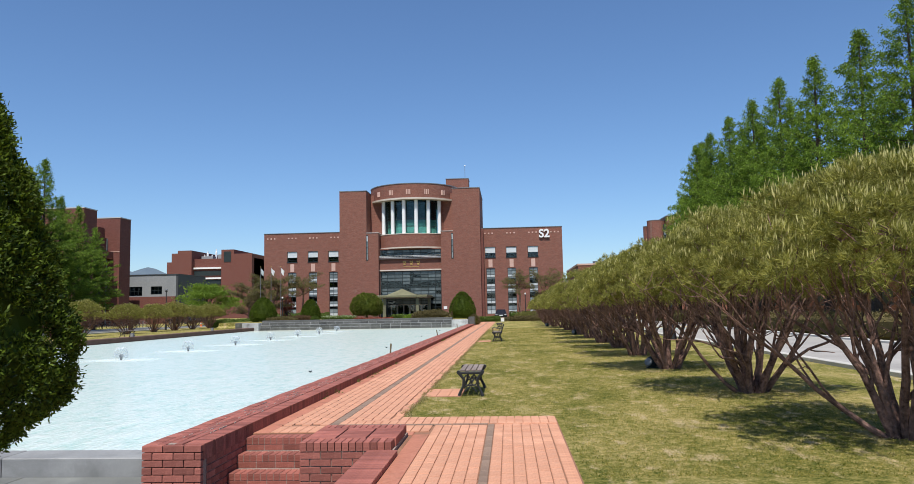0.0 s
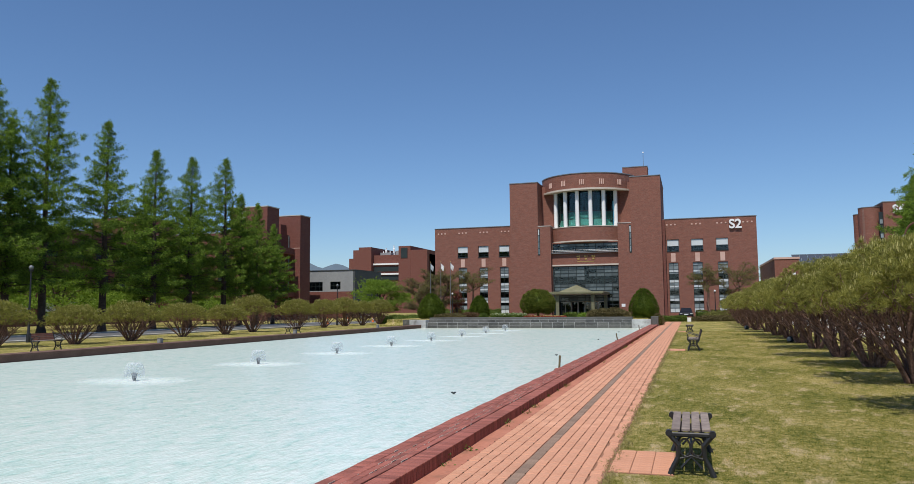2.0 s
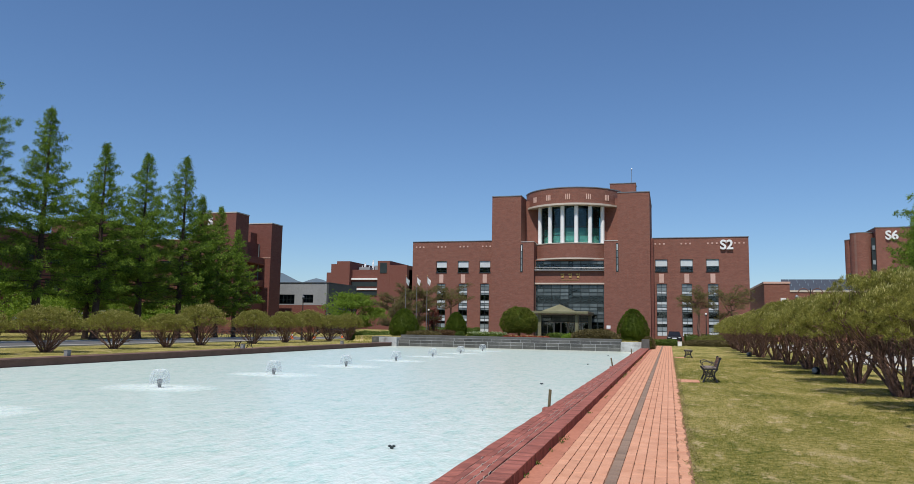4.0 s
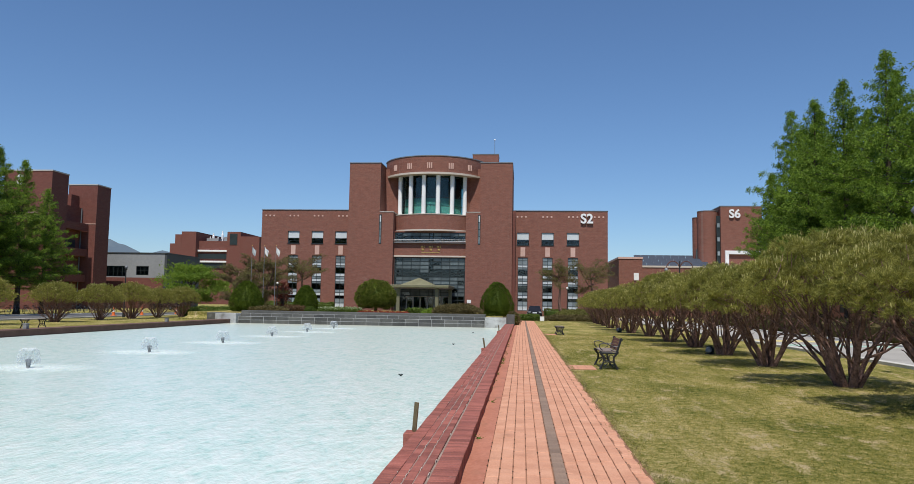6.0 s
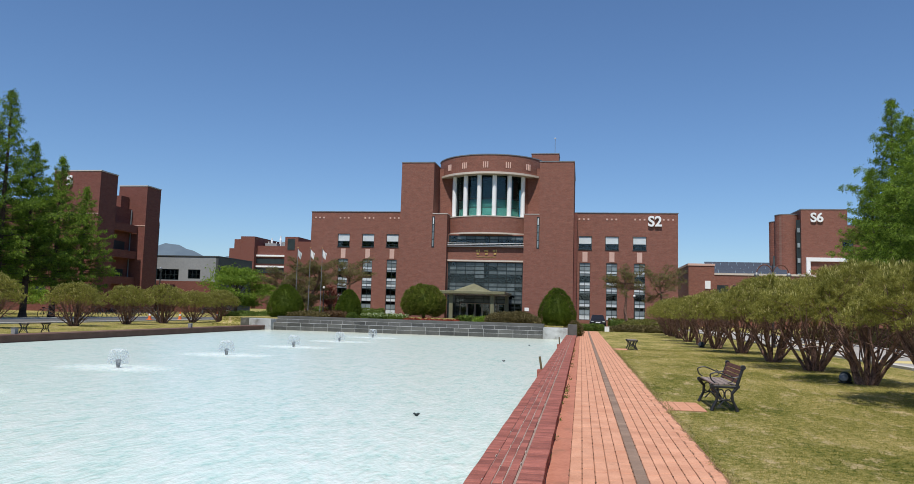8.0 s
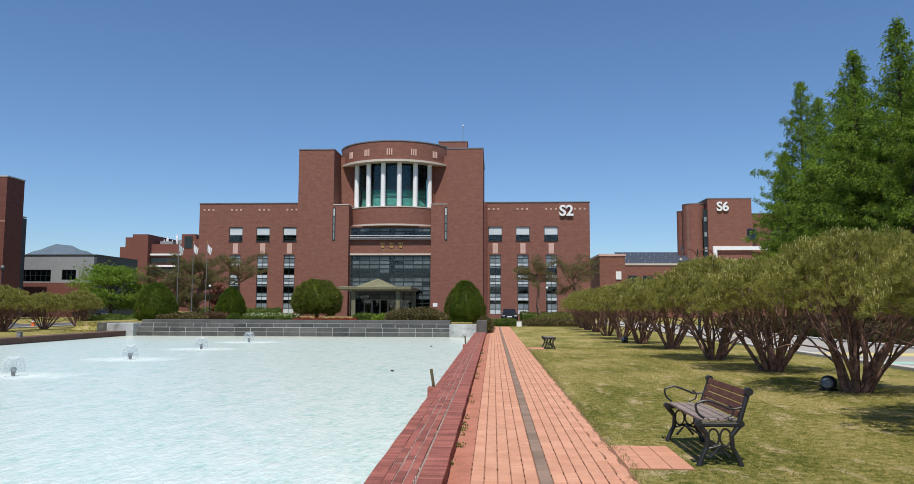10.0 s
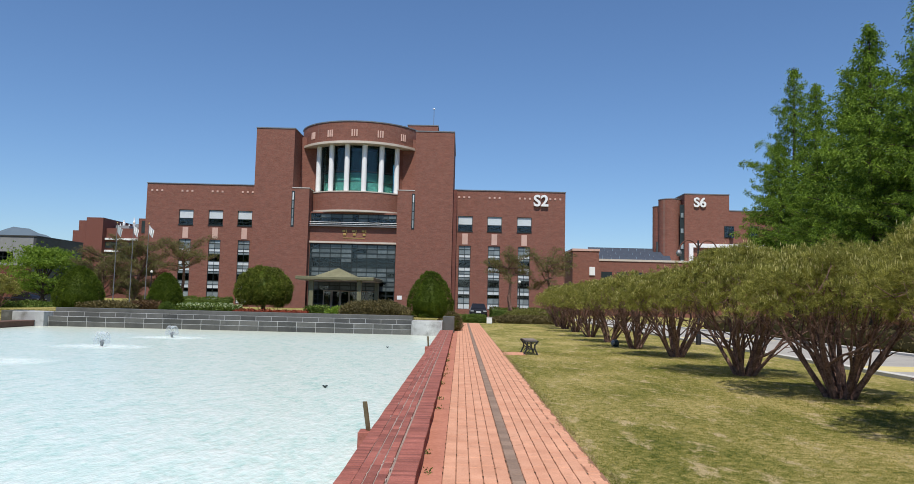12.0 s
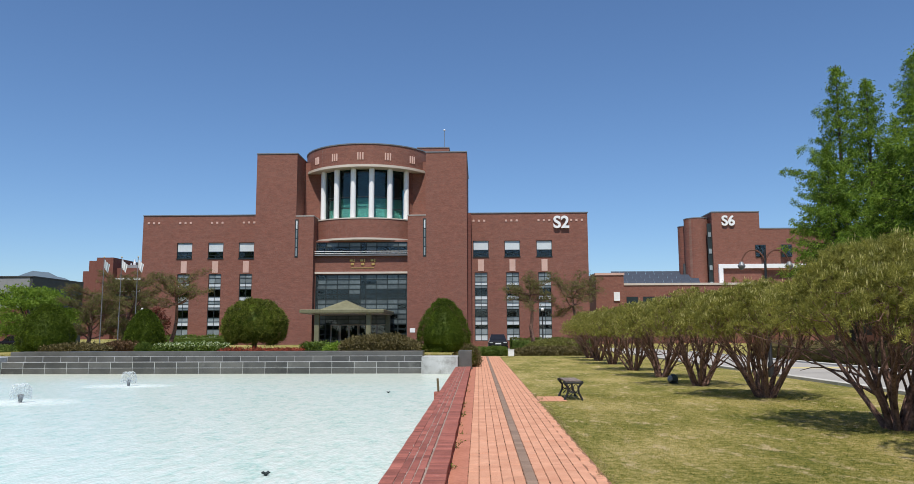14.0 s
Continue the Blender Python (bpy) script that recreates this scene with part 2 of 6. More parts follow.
M_ASPH = surface("asphalt", (0.075, 0.075, 0.078), (0.14, 0.14, 0.142), 60, 0.6, 0.9, 0.3, 0.006)
M_ROAD = surface("pale_worn_asphalt", (0.29, 0.275, 0.255), (0.42, 0.40, 0.375), 60, 0.6, 0.9, 0.3, 0.006, stain=((0.24, 0.23, 0.22), 0.55, 0.8, 0.5))
M_KERB = surface("pale_concrete", (0.42, 0.41, 0.38), (0.60, 0.58, 0.54), 30, 1.5, 0.85, 0.25, 0.005, 0.08)
M_CREAM = surface("cream_stone", (0.50, 0.43, 0.365), (0.64, 0.57, 0.49), 20, 1.0, 0.7, 0.15, 0.004)
M_PINK = surface("pale_pink_stone", (0.52, 0.33, 0.27), (0.66, 0.45, 0.38), 20, 1.0, 0.7, 0.15, 0.004)
M_WHITE = surface("white_paint", (0.76, 0.77, 0.77), (0.86, 0.86, 0.85), 15, 0.8, 0.5, 0.05, 0.002)
M_BLIND = surface("pale_blind", (0.52, 0.57, 0.59), (0.66, 0.70, 0.71), 12, 1.0, 0.6, 0.05, 0.002)
# Opaque panels for the hall's glazing; the panes' reflections are put into these colours.
M_MIDPANE = surface("grey_blue_glazing_panel", (0.17, 0.205, 0.22), (0.27, 0.31, 0.32), 6, 0.6, 0.25, 0, vary=0.3, spec=0.5)
M_DARKPANE = surface("dark_painted_reflection_panel", (0.062, 0.082, 0.087), (0.145, 0.17, 0.175), 6, 0.6, 0.15, 0, vary=0.35, spec=0.5)
M_FRAME = surface("dark_green_grey_metal", (0.016, 0.024, 0.026), (0.034, 0.046, 0.048), 20, 1, 0.45, 0.05, 0.002)
M_METAL = surface("grey_sheet_metal", (0.14, 0.15, 0.16), (0.26, 0.27, 0.28), 10, 1, 0.5, 0.05, 0.002, metal=0.3)
M_GREYWALL = surface("grey_cladding", (0.24, 0.25, 0.26), (0.32, 0.33, 0.335), 3, 0.3, 0.6, 0.05, 0.002)
M_DARKWALL = surface("charcoal_cladding", (0.05, 0.055, 0.06), (0.08, 0.085, 0.09), 3, 0.3, 0.6, 0.05, 0.002)
M_IRON = surface("black_cast_iron", (0.010, 0.010, 0.011), (0.028, 0.028, 0.030), 60, 4, 0.45, 0.3, 0.003, spec=0.5)
M_PLANK = surface("weathered_grey_wood", (0.15, 0.115, 0.10), (0.30, 0.245, 0.215), 18, 5, 0.8, 0.4, 0.003, 0.14)
M_PLANKR = surface("red_brown_stained_wood", (0.085, 0.034, 0.023), (0.17, 0.075, 0.05), 18, 5, 0.7, 0.4, 0.003, 0.15, stain=((0.20, 0.15, 0.13), 0.62, 0.85, 5.0))
M_POST = surface("tarnished_bronze_plate", (0.10, 0.075, 0.04), (0.24, 0.175, 0.09), 30, 6, 0.6, 0.3, 0.003, metal=0.3)
M_BARK = surface("red_brown_pine_bark", (0.030, 0.014, 0.010), (0.32, 0.19, 0.15), 26, 6, 0.95, 0.8, 0.02, 0.12)
M_BARK2 = surface("brown_bark", (0.035, 0.024, 0.018), (0.12, 0.085, 0.065), 12, 2, 0.95, 0.6, 0.02)
# Dark clumps in the needle colour stand for shaded gaps between tufts.
M_NEEDLE = foliage("pine_needles", (0.018, 0.032, 0.006), (0.41, 0.39, 0.096), 0.25, None, 4.5, 0.72)
M_CANDLE = foliage("pale_pine_candles", (0.46, 0.42, 0.15), (0.70, 0.63, 0.28), 0.35)
M_META = foliage("dawn_redwood_leaves", (0.014, 0.050, 0.008), (0.25, 0.37, 0.048), 0.38)
M_MAPLE = foliage("fresh_maple_leaves", (0.07, 0.145, 0.013), (0.26, 0.36, 0.055), 0.42)
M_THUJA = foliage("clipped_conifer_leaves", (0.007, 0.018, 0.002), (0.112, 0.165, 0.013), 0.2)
M_ROUND = foliage("broadleaf_dome_leaves", (0.012, 0.026, 0.004), (0.185, 0.21, 0.030), 0.18)
M_PINE2 = foliage("dark_pine_needles", (0.055, 0.058, 0.022), (0.21, 0.19, 0.075), 0.25)
M_HEDGE = foliage("hedge_leaves", (0.035, 0.070, 0.012), (0.15, 0.21, 0.04), 0.25)
M_BROWNH = foliage("bronze_hedge_leaves", (0.06, 0.050, 0.022), (0.19, 0.155, 0.066), 0.2)
M_RUST = foliage("rust_brown_leaves", (0.075, 0.045, 0.024), (0.19, 0.115, 0.062), 0.2)
M_OLIVE = foliage("olive_green_shrub_leaves", (0.075, 0.085, 0.020), (0.26, 0.25, 0.075), 0.25)
M_REDF = foliage("red_flowers", (0.12, 0.030, 0.018), (0.36, 0.08, 0.045), 0.2)
M_WFLOW = foliage("white_flowers", (0.12, 0.20, 0.05), (0.55, 0.60, 0.38), 0.2)
M_WINE = foliage("wine_red_leaves", (0.07, 0.018, 0.014), (0.20, 0.06, 0.045), 0.3)
M_GRASS = blades()
M_STRAW = foliage("straw_blades", (0.20, 0.18, 0.07), (0.46, 0.37, 0.20), 0.45)
M_DIRT = surface("dark_joint_soil", (0.035, 0.022, 0.014), (0.10, 0.065, 0.040), 60, 6, 0.95, 0.5, 0.005)
M_FLECK = surface("pale_lime_mortar", (0.36, 0.28, 0.235), (0.58, 0.49, 0.42), 60, 6, 0.95, 0.5, 0.004)
M_GLASS, M_TEAL = glass("window_glass", (0.55, 0.63, 0.67)), glass("teal_glass", (0.22, 0.47, 0.46))
# Dark colour carries the shade of rooms, door openings and recesses.
M_ROOM = surface("shade_toned_interior", (0.05, 0.06, 0.066), (0.095, 0.11, 0.115), 2, 0.4, 0.9, 0)
# Dark teal puts the dim look behind the drum's glass into its back wall.
M_TEALROOM = surface("dim_teal_wall", (0.05, 0.10, 0.105), (0.10, 0.17, 0.175), 3, 0.5, 0.9, 0)
M_TEALIN = surface("green_blind", (0.30, 0.50, 0.44), (0.45, 0.64, 0.57), 2, 0.4, 0.8, 0)
M_GOLD = surface("gold_letters", (0.42, 0.27, 0.08), (0.60, 0.42, 0.16), 20, 2, 0.4, 0.1, 0.002, metal=0.5)
M_CANOPY = surface("green_grey_canopy_metal", (0.135, 0.13, 0.075), (0.225, 0.22, 0.135), 6, 1, 0.5, 0.1, 0.004)
M_SPRAY = spray()
M_FOAM = foam()
# Blue-grey colour holds the distance haze; there is no mist in the air.
M_HILL = surface("hazy_wooded_hill", (0.095, 0.13, 0.165), (0.125, 0.165, 0.195), 0.05, 0.01, 1.0, 0)
M_ORANGE = surface("orange_plastic", (0.65, 0.13, 0.03), (0.80, 0.20, 0.05), 10, 2, 0.5, 0)
M_BLACK = surface("black_car_paint", (0.008, 0.008, 0.010), (0.018, 0.018, 0.02), 5, 1, 0.2, 0, spec=0.6)
M_TYRE = surface("black_rubber", (0.012, 0.012, 0.012), (0.03, 0.03, 0.03), 20, 3, 0.9, 0.2, 0.003)
M_SOLAR = surface("blue_solar_panel", (0.035, 0.045, 0.065), (0.055, 0.07, 0.10), 4, 0.5, 0.5, 0, spec=0.15)
M_YELLOW = surface("worn_yellow_road_paint", (0.50, 0.42, 0.18), (0.66, 0.56, 0.27), 20, 1.5, 0.8, 0)
M_GREENP = surface("worn_green_road_paint", (0.28, 0.46, 0.38), (0.40, 0.58, 0.49), 20, 1.5, 0.8, 0)


# ---- building tools ----
def thing(name, label, category, group="", kind="", at=(0, 0, 0), turn=0.0):
    ob = new(name)
    ob.empty_display_size = 0.2
    ob.matrix_basis = pose(*at, 0, 0, turn)
    return tagged(ob, label, category, group, kind)


def part(name, bm, material, parent=None, label="", smooth=False):
    """Links a bmesh, or a ready mesh, as one object under a thing or a part."""
    if isinstance(bm, bmesh.types.BMesh):
        me = bpy.data.meshes.new(name)
        bmesh.ops.recalc_face_normals(bm, faces=bm.faces)
        bm.to_mesh(me)
        bm.free()
    else:
        me = bm
    if not me.materials:
        me.materials.append(material)
    if smooth:
        me.polygons.foreach_set("use_smooth", [True] * len(me.polygons))
        me.set_sharp_from_angle(angle=radians(42))
    ob = new(name, me)
    ob.parent = parent
    if label:
        ob["label"] = label
    return ob


def box(bm, x0, x1, y0, y1, z0, z1, bev=0.0):
    vs = [bm.verts.new((x, y, z)) for x in (x0, x1) for y in (y0, y1) for z in (z0, z1)]
    fs = [bm.faces.new([vs[i] for i in f]) for f in ((0, 1, 3, 2), (4, 6, 7, 5), (0, 4, 5, 1), (2, 3, 7, 6), (0, 2, 6, 4), (1, 5, 7, 3))]
    if bev:
        es = list({e for f in fs for e in f.edges})
        bmesh.ops.bevel(bm, geom=es, offset=bev, segments=1, affect="EDGES")
    return bm


def boxed(x0, x1, y0, y1, z0, z1, bev=0.0):
    return box(bmesh.new(), x0, x1, y0, y1, z0, z1, bev)


def tube(bm, pts, radii, seg=8):
    """A round bar along points, with one radius or a radius for each."""
    pts = [Vector(p) for p in pts]
    radii = radii if isinstance(radii, (list, tuple)) else [radii] * len(pts)
    rings, side = [], None
    for i, p in enumerate(pts):
        d = (pts[min(i + 1, len(pts) - 1)] - pts[max(i - 1, 0)]).normalized()
        if side is None or abs(side.dot(d)) > 0.95:
            side = d.orthogonal().normalized()
        side = (side - d * side.dot(d)).normalized()
        up = d.cross(side)
        rings.append([bm.verts.new(p + radii[i] * (math.cos(a) * side + math.sin(a) * up)) for a in (2 * math.pi * k / seg for k in range(seg))])
    for a, b in zip(rings, rings[1:]):
        for k in range(seg):
            bm.faces.new((a[k], a[(k + 1) % seg], b[(k + 1) % seg], b[k]))
    bm.faces.new(rings[0][::-1])
    bm.faces.new(rings[-1])
    return bm


def lathe(bm, prof, seg=16, at=(0, 0, 0)):
    """A turned body from (radius, height) pairs."""
    rings = [[bm.verts.new((at[0] + r * math.cos(2 * math.pi * k / seg), at[1] + r * math.sin(2 * math.pi * k / seg), at[2] + z)) for k in range(seg)] for r, z in prof]
    for a, b in zip(rings, rings[1:]):
        for k in range(seg):
            bm.faces.new((a[k], a[(k + 1) % seg], b[(k + 1) % seg], b[k]))
    bm.faces.new(rings[0][::-1])
    bm.faces.new(rings[-1])
    return bm


def sheet_cells(u0, u1, v0, v1, holes, extra_u=(), extra_v=()):
    """The cells of a sheet from which rectangular holes (u0, u1, v0, v1) are cut."""
    us = sorted({u0, u1, *extra_u, *(h for a in holes for h in a[:2] if u0 < h < u1)})
    vs = sorted({v0, v1, *extra_v, *(h for a in holes for h in a[2:] if v0 < h < v1)})
    cells = []
    for a, b in zip(us, us[1:]):
        for c, d in zip(vs, vs[1:]):
            m, k = (a + b) / 2, (c + d) / 2
            if not any(h[0] < m < h[1] and h[2] < k < h[3] for h in holes):
                cells.append((a, b, c, d))
    return cells


def holed_wall(x0, x1, z0, z1, y, thick, holes):
    """A wall facing -y, its front at y, with openings right through it."""
    bm = bmesh.new()
    cache = {}

    def vert(x, yy, z):
        k = (round(x, 4), round(yy, 4), round(z, 4))
        if k not in cache:
            cache[k] = bm.verts.new(k)
        return cache[k]
    cells = sheet_cells(x0, x1, z0, z1, holes)
    edges = {}
    for a, b, c, d in cells:
        for yy in (y, y + thick):
            bm.faces.new([vert(a, yy, c), vert(b, yy, c), vert(b, yy, d), vert(a, yy, d)])
        for e in (((a, c), (b, c)), ((b, c), (b, d)), ((a, d), (b, d)), ((a, c), (a, d))):
            edges[e] = edges.get(e, 0) + 1
    for (p, q), k in edges.items():
        if k == 1:
            bm.faces.new([vert(p[0], y, p[1]), vert(q[0], y, q[1]), vert(q[0], y + thick, q[1]), vert(p[0], y + thick, p[1])])
    return bm


def mesh_np(name, verts, faces):
    """A mesh from arrays: n x 3 places and m x k corners."""
    me = bpy.data.meshes.new(name)
    me.from_pydata(verts.tolist(), [], faces.tolist())
    return me


def leaves(rng, centres, length, width, per, spread, up=0.0, out=None, droop=0.0):
    """Rhombic leaves in clumps round the centres."""
    c = np.repeat(centres, per, axis=0)
    n = len(c)
    d = rng.normal(size=(n, 3))
    d /= np.linalg.norm(d, axis=1)[:, None]
    if out is not None:
        d += np.repeat(out, per, axis=0)
    d[:, 2] += up
    d /= np.linalg.norm(d, axis=1)[:, None]
    s = np.cross(d, rng.normal(size=(n, 3)))
    s /= np.linalg.norm(s, axis=1)[:, None]
    p = c + rng.normal(size=(n, 3)) * spread
    le = length * rng.uniform(0.6, 1.3, (n, 1))
    wi = width * rng.uniform(0.7, 1.3, (n, 1))
    dz = np.array([[0, 0, -1.0]]) * droop * le
    v = np.stack([p, p + d * le * 0.5 + s * wi * 0.5, p + d * le + dz, p + d * le * 0.5 - s * wi * 0.5], axis=1).reshape(-1, 3)
    return v, np.arange(4 * n).reshape(n, 4)


def join_np(parts):
    vs, fs, k = [], [], 0
    for v, f in parts:
        vs.append(v)
        fs.append(f + k)
        k += len(v)
    return np.concatenate(vs), np.concatenate(fs)


BRICKS = {}


def brick_mesh(name, sx, sy, sz, material):
    """One brick with eased top edges, its lower corner at the origin."""
    key = (name, round(sx, 3), round(sy, 3), round(sz, 3), material.name)
    if key not in BRICKS:
        e = min(0.005, sx / 6, sy / 6)
        bm = bmesh.new()
        lo = [bm.verts.new(p) for p in ((0, 0, 0), (sx, 0, 0), (sx, sy, 0), (0, sy, 0))]
        mi = [bm.verts.new((v.co.x, v.co.y, sz - e)) for v in lo]
        hi = [bm.verts.new(p) for p in ((e, e, sz), (sx - e, e, sz), (sx - e, sy - e, sz), (e, sy - e, sz))]
        for a, b in ((lo, mi), (mi, hi)):
            for k in range(4):
                bm.faces.new((a[k], a[(k + 1) % 4], b[(k + 1) % 4], b[k]))
        bm.faces.new(hi)
        me = bpy.data.meshes.new(name)
        bm.to_mesh(me)
        bm.free()
        me.materials.append(material)
        BRICKS[key] = me
    return BRICKS[key]


def lay(parent, name, bricks, material, near, limit=300):
    """Bricks (x, y, z, sx, sy, sz): those whose place lies within near(x, y) become parts, at most limit of them; the others one joined part."""
    rest = []
    for b in bricks:
        if limit > 0 and near(b[0], b[1]):
            limit -= 1
            ob = new(name, brick_mesh(name, *b[3:], material))
            ob.parent = parent
            ob.location = b[:3]
        else:
            rest.append(b)
    if rest:
        a = np.array(rest)
        e = 0.005
        q = np.zeros((len(a), 12, 3))
        for k, (u, v) in enumerate(((0, 0), (1, 0), (1, 1), (0, 1))):
            for r, z, i in ((0, 0.0, 0), (1, -e, 0), (2, 0.0, e)):
                q[:, 4 * r + k, 0] = a[:, 0] + (a[:, 3] - i if u else i)
                q[:, 4 * r + k, 1] = a[:, 1] + (a[:, 4] - i if v else i)
                q[:, 4 * r + k, 2] = a[:, 2] + (a[:, 5] + z if r else 0)
        f = np.array([[4 * r + k, 4 * r + (k + 1) % 4, 4 * r + 4 + (k + 1) % 4, 4 * r + 4 + k] for r in (0, 1) for k in range(4)] + [[8, 9, 10, 11]])
        faces = (f[None] + 12 * np.arange(len(a))[:, None, None]).reshape(-1, 4)
        ob = part(name + "_courses", mesh_np(name + "_courses", q.reshape(-1, 3), faces), material, parent)
        ob["kind"] = "stuff"


def text_mesh(word, size, depth, bold=0.0):
    """Upright letters facing -y, centred on the origin."""
    cu = bpy.data.curves.new("letters", "FONT")
    cu.body, cu.size, cu.extrude, cu.offset, cu.align_x, cu.align_y = word, size, depth, bold, "CENTER", "CENTER"
    tmp = new("letters", cu)
    bpy.context.view_layer.update()
    me = bpy.data.meshes.new_from_object(tmp.evaluated_get(bpy.context.evaluated_depsgraph_get()))
    bpy.data.objects.remove(tmp)
    me.transform(pose(0, 0, 0, 90))
    me.materials.clear()
    return me


# ---- ground, pool and paving ----
POOL = (-22.0, -1.52, 5.1, 66.0)
ground = thing("ground", "mown yellow-green lawn round a campus pool", "ground", kind="structure")
bm = bmesh.new()
gv = {}
for a, b, c, d in sheet_cells(-2500, 2500, -1500, 3500, [(-22.7, -0.95, 4.05, 66.5), (-27.0, 1.12, -9.0, 5.25), (-0.95, 1.3, 4.0, 6.6)]):
    for p in ((a, c), (b, c), (b, d), (a, d)):
        if p not in gv:
            gv[p] = bm.verts.new((*p, 0))
    bm.faces.new([gv[p] for p in ((a, c), (b, c), (b, d), (a, d))])
part("lawn", bm, M_LAWN, ground)
bm = bmesh.new()
for a, b, c, d in sheet_cells(-27.0, 1.12, -9.0, 5.25, []):
    bm.faces.new([bm.verts.new(p) for p in ((a, c, -0.62), (b, c, -0.62), (b, d, -0.62), (a, d, -0.62))])
for p, q in (((-27, -9), (1.12, -9)), ((1.12, -9), (1.12, 5.25)), ((-27, 5.25), (-27, -9))):
    bm.faces.new([bm.verts.new((*p, -0.62)), bm.verts.new((*q, -0.62)), bm.verts.new((*q, 0)), bm.verts.new((*p, 0))])
part("sunken_floor", bm, M_GRANITE, ground, "grey granite floor of the sunken court")

pool = thing("pool", "long shallow pool of milky pale-turquoise rippled water", "pool", kind="structure")
bm = bmesh.new()
box(bm, -22.7, -0.95, 4.7, 66.5, -0.75, -0.5)
part("pool_floor", bm, M_LGRANITE, pool)
bm = bmesh.new()
bmesh.ops.create_grid(bm, x_segments=40, y_segments=120, size=0.5, matrix=Matrix.Translation(((POOL[0] + POOL[1]) / 2, (POOL[2] + POOL[3]) / 2, -0.15)) @ Matrix.Diagonal((POOL[1] - POOL[0], POOL[3] - POOL[2], 1, 1)))
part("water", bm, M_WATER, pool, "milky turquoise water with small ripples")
# stepped granite weir at the pool's near end
weir = thing("granite_weir", "stepped wet grey granite kerb along the pool's end", "kerb", kind="structure")
for k in range(11):
    x = -22.0 + 1.84 * k
    part("kerb_stone", boxed(x + 0.004, min(x + 1.836, -1.54), 4.62, 5.12, -0.62, -0.115, 0.012), M_GRANITE, weir)
    part("lower_stone", boxed(x + 0.3, min(x + 2.13, -1.54), 3.95, 4.616, -0.62, -0.33, 0.012), M_WETSTONE, weir)

# the brick wall that edges the pool beside the path
WALL_R = thing("pool_wall", "low red brick pool wall with rowlock coping", "wall", kind="structure")
part("wall_core", boxed(-1.535, -0.915, 4.0, 65.6, -0.64, 0.128), M_MORTAR, WALL_R)
WALL_L = thing("pool_wall", "low red brick wall along the pool's far side, shade in its brown colour", "wall", kind="structure")
part("bed_mortar", boxed(-1.402, -1.145, 4.04, 65.5, 0.129, 0.1405), M_MORTAR, WALL_R)
part("wall_core", boxed(-22.75, -22.0, 4.03, 66.0, -0.64, 0.07), M_BROWNB, WALL_L)
part("coping", boxed(-22.8, -21.97, 4.0, 66.0, 0.074, 0.145, 0.008), M_BROWNB, WALL_L)

path = thing("brick_path", "orange clay brick path with a grey-brown middle band", "path", kind="structure")
part("path_bed", boxed(-0.92, 0.84, 5.50, 83.2, -0.2, 0.004), M_JOINT, path)
part("side_strip", boxed(-0.915, -0.69, 5.5, 83.2, -0.1, 0.012, 0.004), M_STRIP, path, "orange clay strip along the wall, stained and weedy")
cross = thing("brick_path", "orange clay brick side path joining at the steps", "path", kind="structure")
part("path_bed", boxed(1.16, 2.98, -14.0, 6.66, -0.2, 0.002), M_JOINT, cross)
part("landing_bed", boxed(-0.92, 1.16, 5.49, 6.66, -0.2, 0.006), M_JOINT, cross)
part("bed_edge", boxed(1.117, 1.159, 4.11, 5.284, -0.2, 0.003), M_JOINT, cross)
part("landing_edge", boxed(0.12, 1.16, 5.285, 5.489, -0.2, 0.010), M_STRIP, cross)
part("side_strip", boxed(1.165, 1.36, -14.0, 5.3, -0.1, 0.012, 0.004), M_STRIP, cross)
retain = thing("kerb_wall", "low red brick retaining wall beside the sunken court", "wall", kind="structure")
part("wall_core", boxed(0.86, 1.155, -9.0, 4.1, -0.64, 0.035), M_MORTAR, retain)

# roads
road = thing("road", "grey asphalt road behind the row of pines", "road", kind="structure")
part("carriageway", boxed(10.35, 15.9, -120, 108, -0.1, 0.012), M_ROAD, road)
for x0, x1 in ((10.1, 10.35), (15.9, 16.2)):
    for k in range(38):
        part("kerb_stone", boxed(x0, x1, -60 + 4 * k, -56.01 + 4 * k, -0.1, 0.10, 0.012), M_KERB, road)
for y0, y1, mm in ((44.6, 45.6, M_GREENP), (48.2, 50.0, M_YELLOW), (66.0, 67.0, M_YELLOW)):
    part("road_marking", boxed(10.6, 15.6, y0, y1, 0.0, 0.017), mm, road)
road2 = thing("road", "pale grey paved road along the far lawn", "road", kind="structure")
part("carriageway", boxed(-41.0, -34.0, -120, 140, -0.1, 0.012), M_ASPH, road2)
part("crossroad", boxed(-33.99, -24.0, 84.0, 97.0, -0.1, 0.010), M_ASPH, road2)
for x0, x1 in ((-34.0, -33.75), (-41.25, -41.0)):
    for k in range(36):
        part("kerb_stone", boxed(x0, x1, -60 + 4 * k, -56.01 + 4 * k, -0.1, 0.10, 0.012), M_KERB, road2)
drive = thing("forecourt", "paved forecourt before the brick hall", "pavement", kind="structure")
part("paving", boxed(-23.9, 10.0, 97.2, 108.3, -0.1, 0.02), M_ASPH, drive)

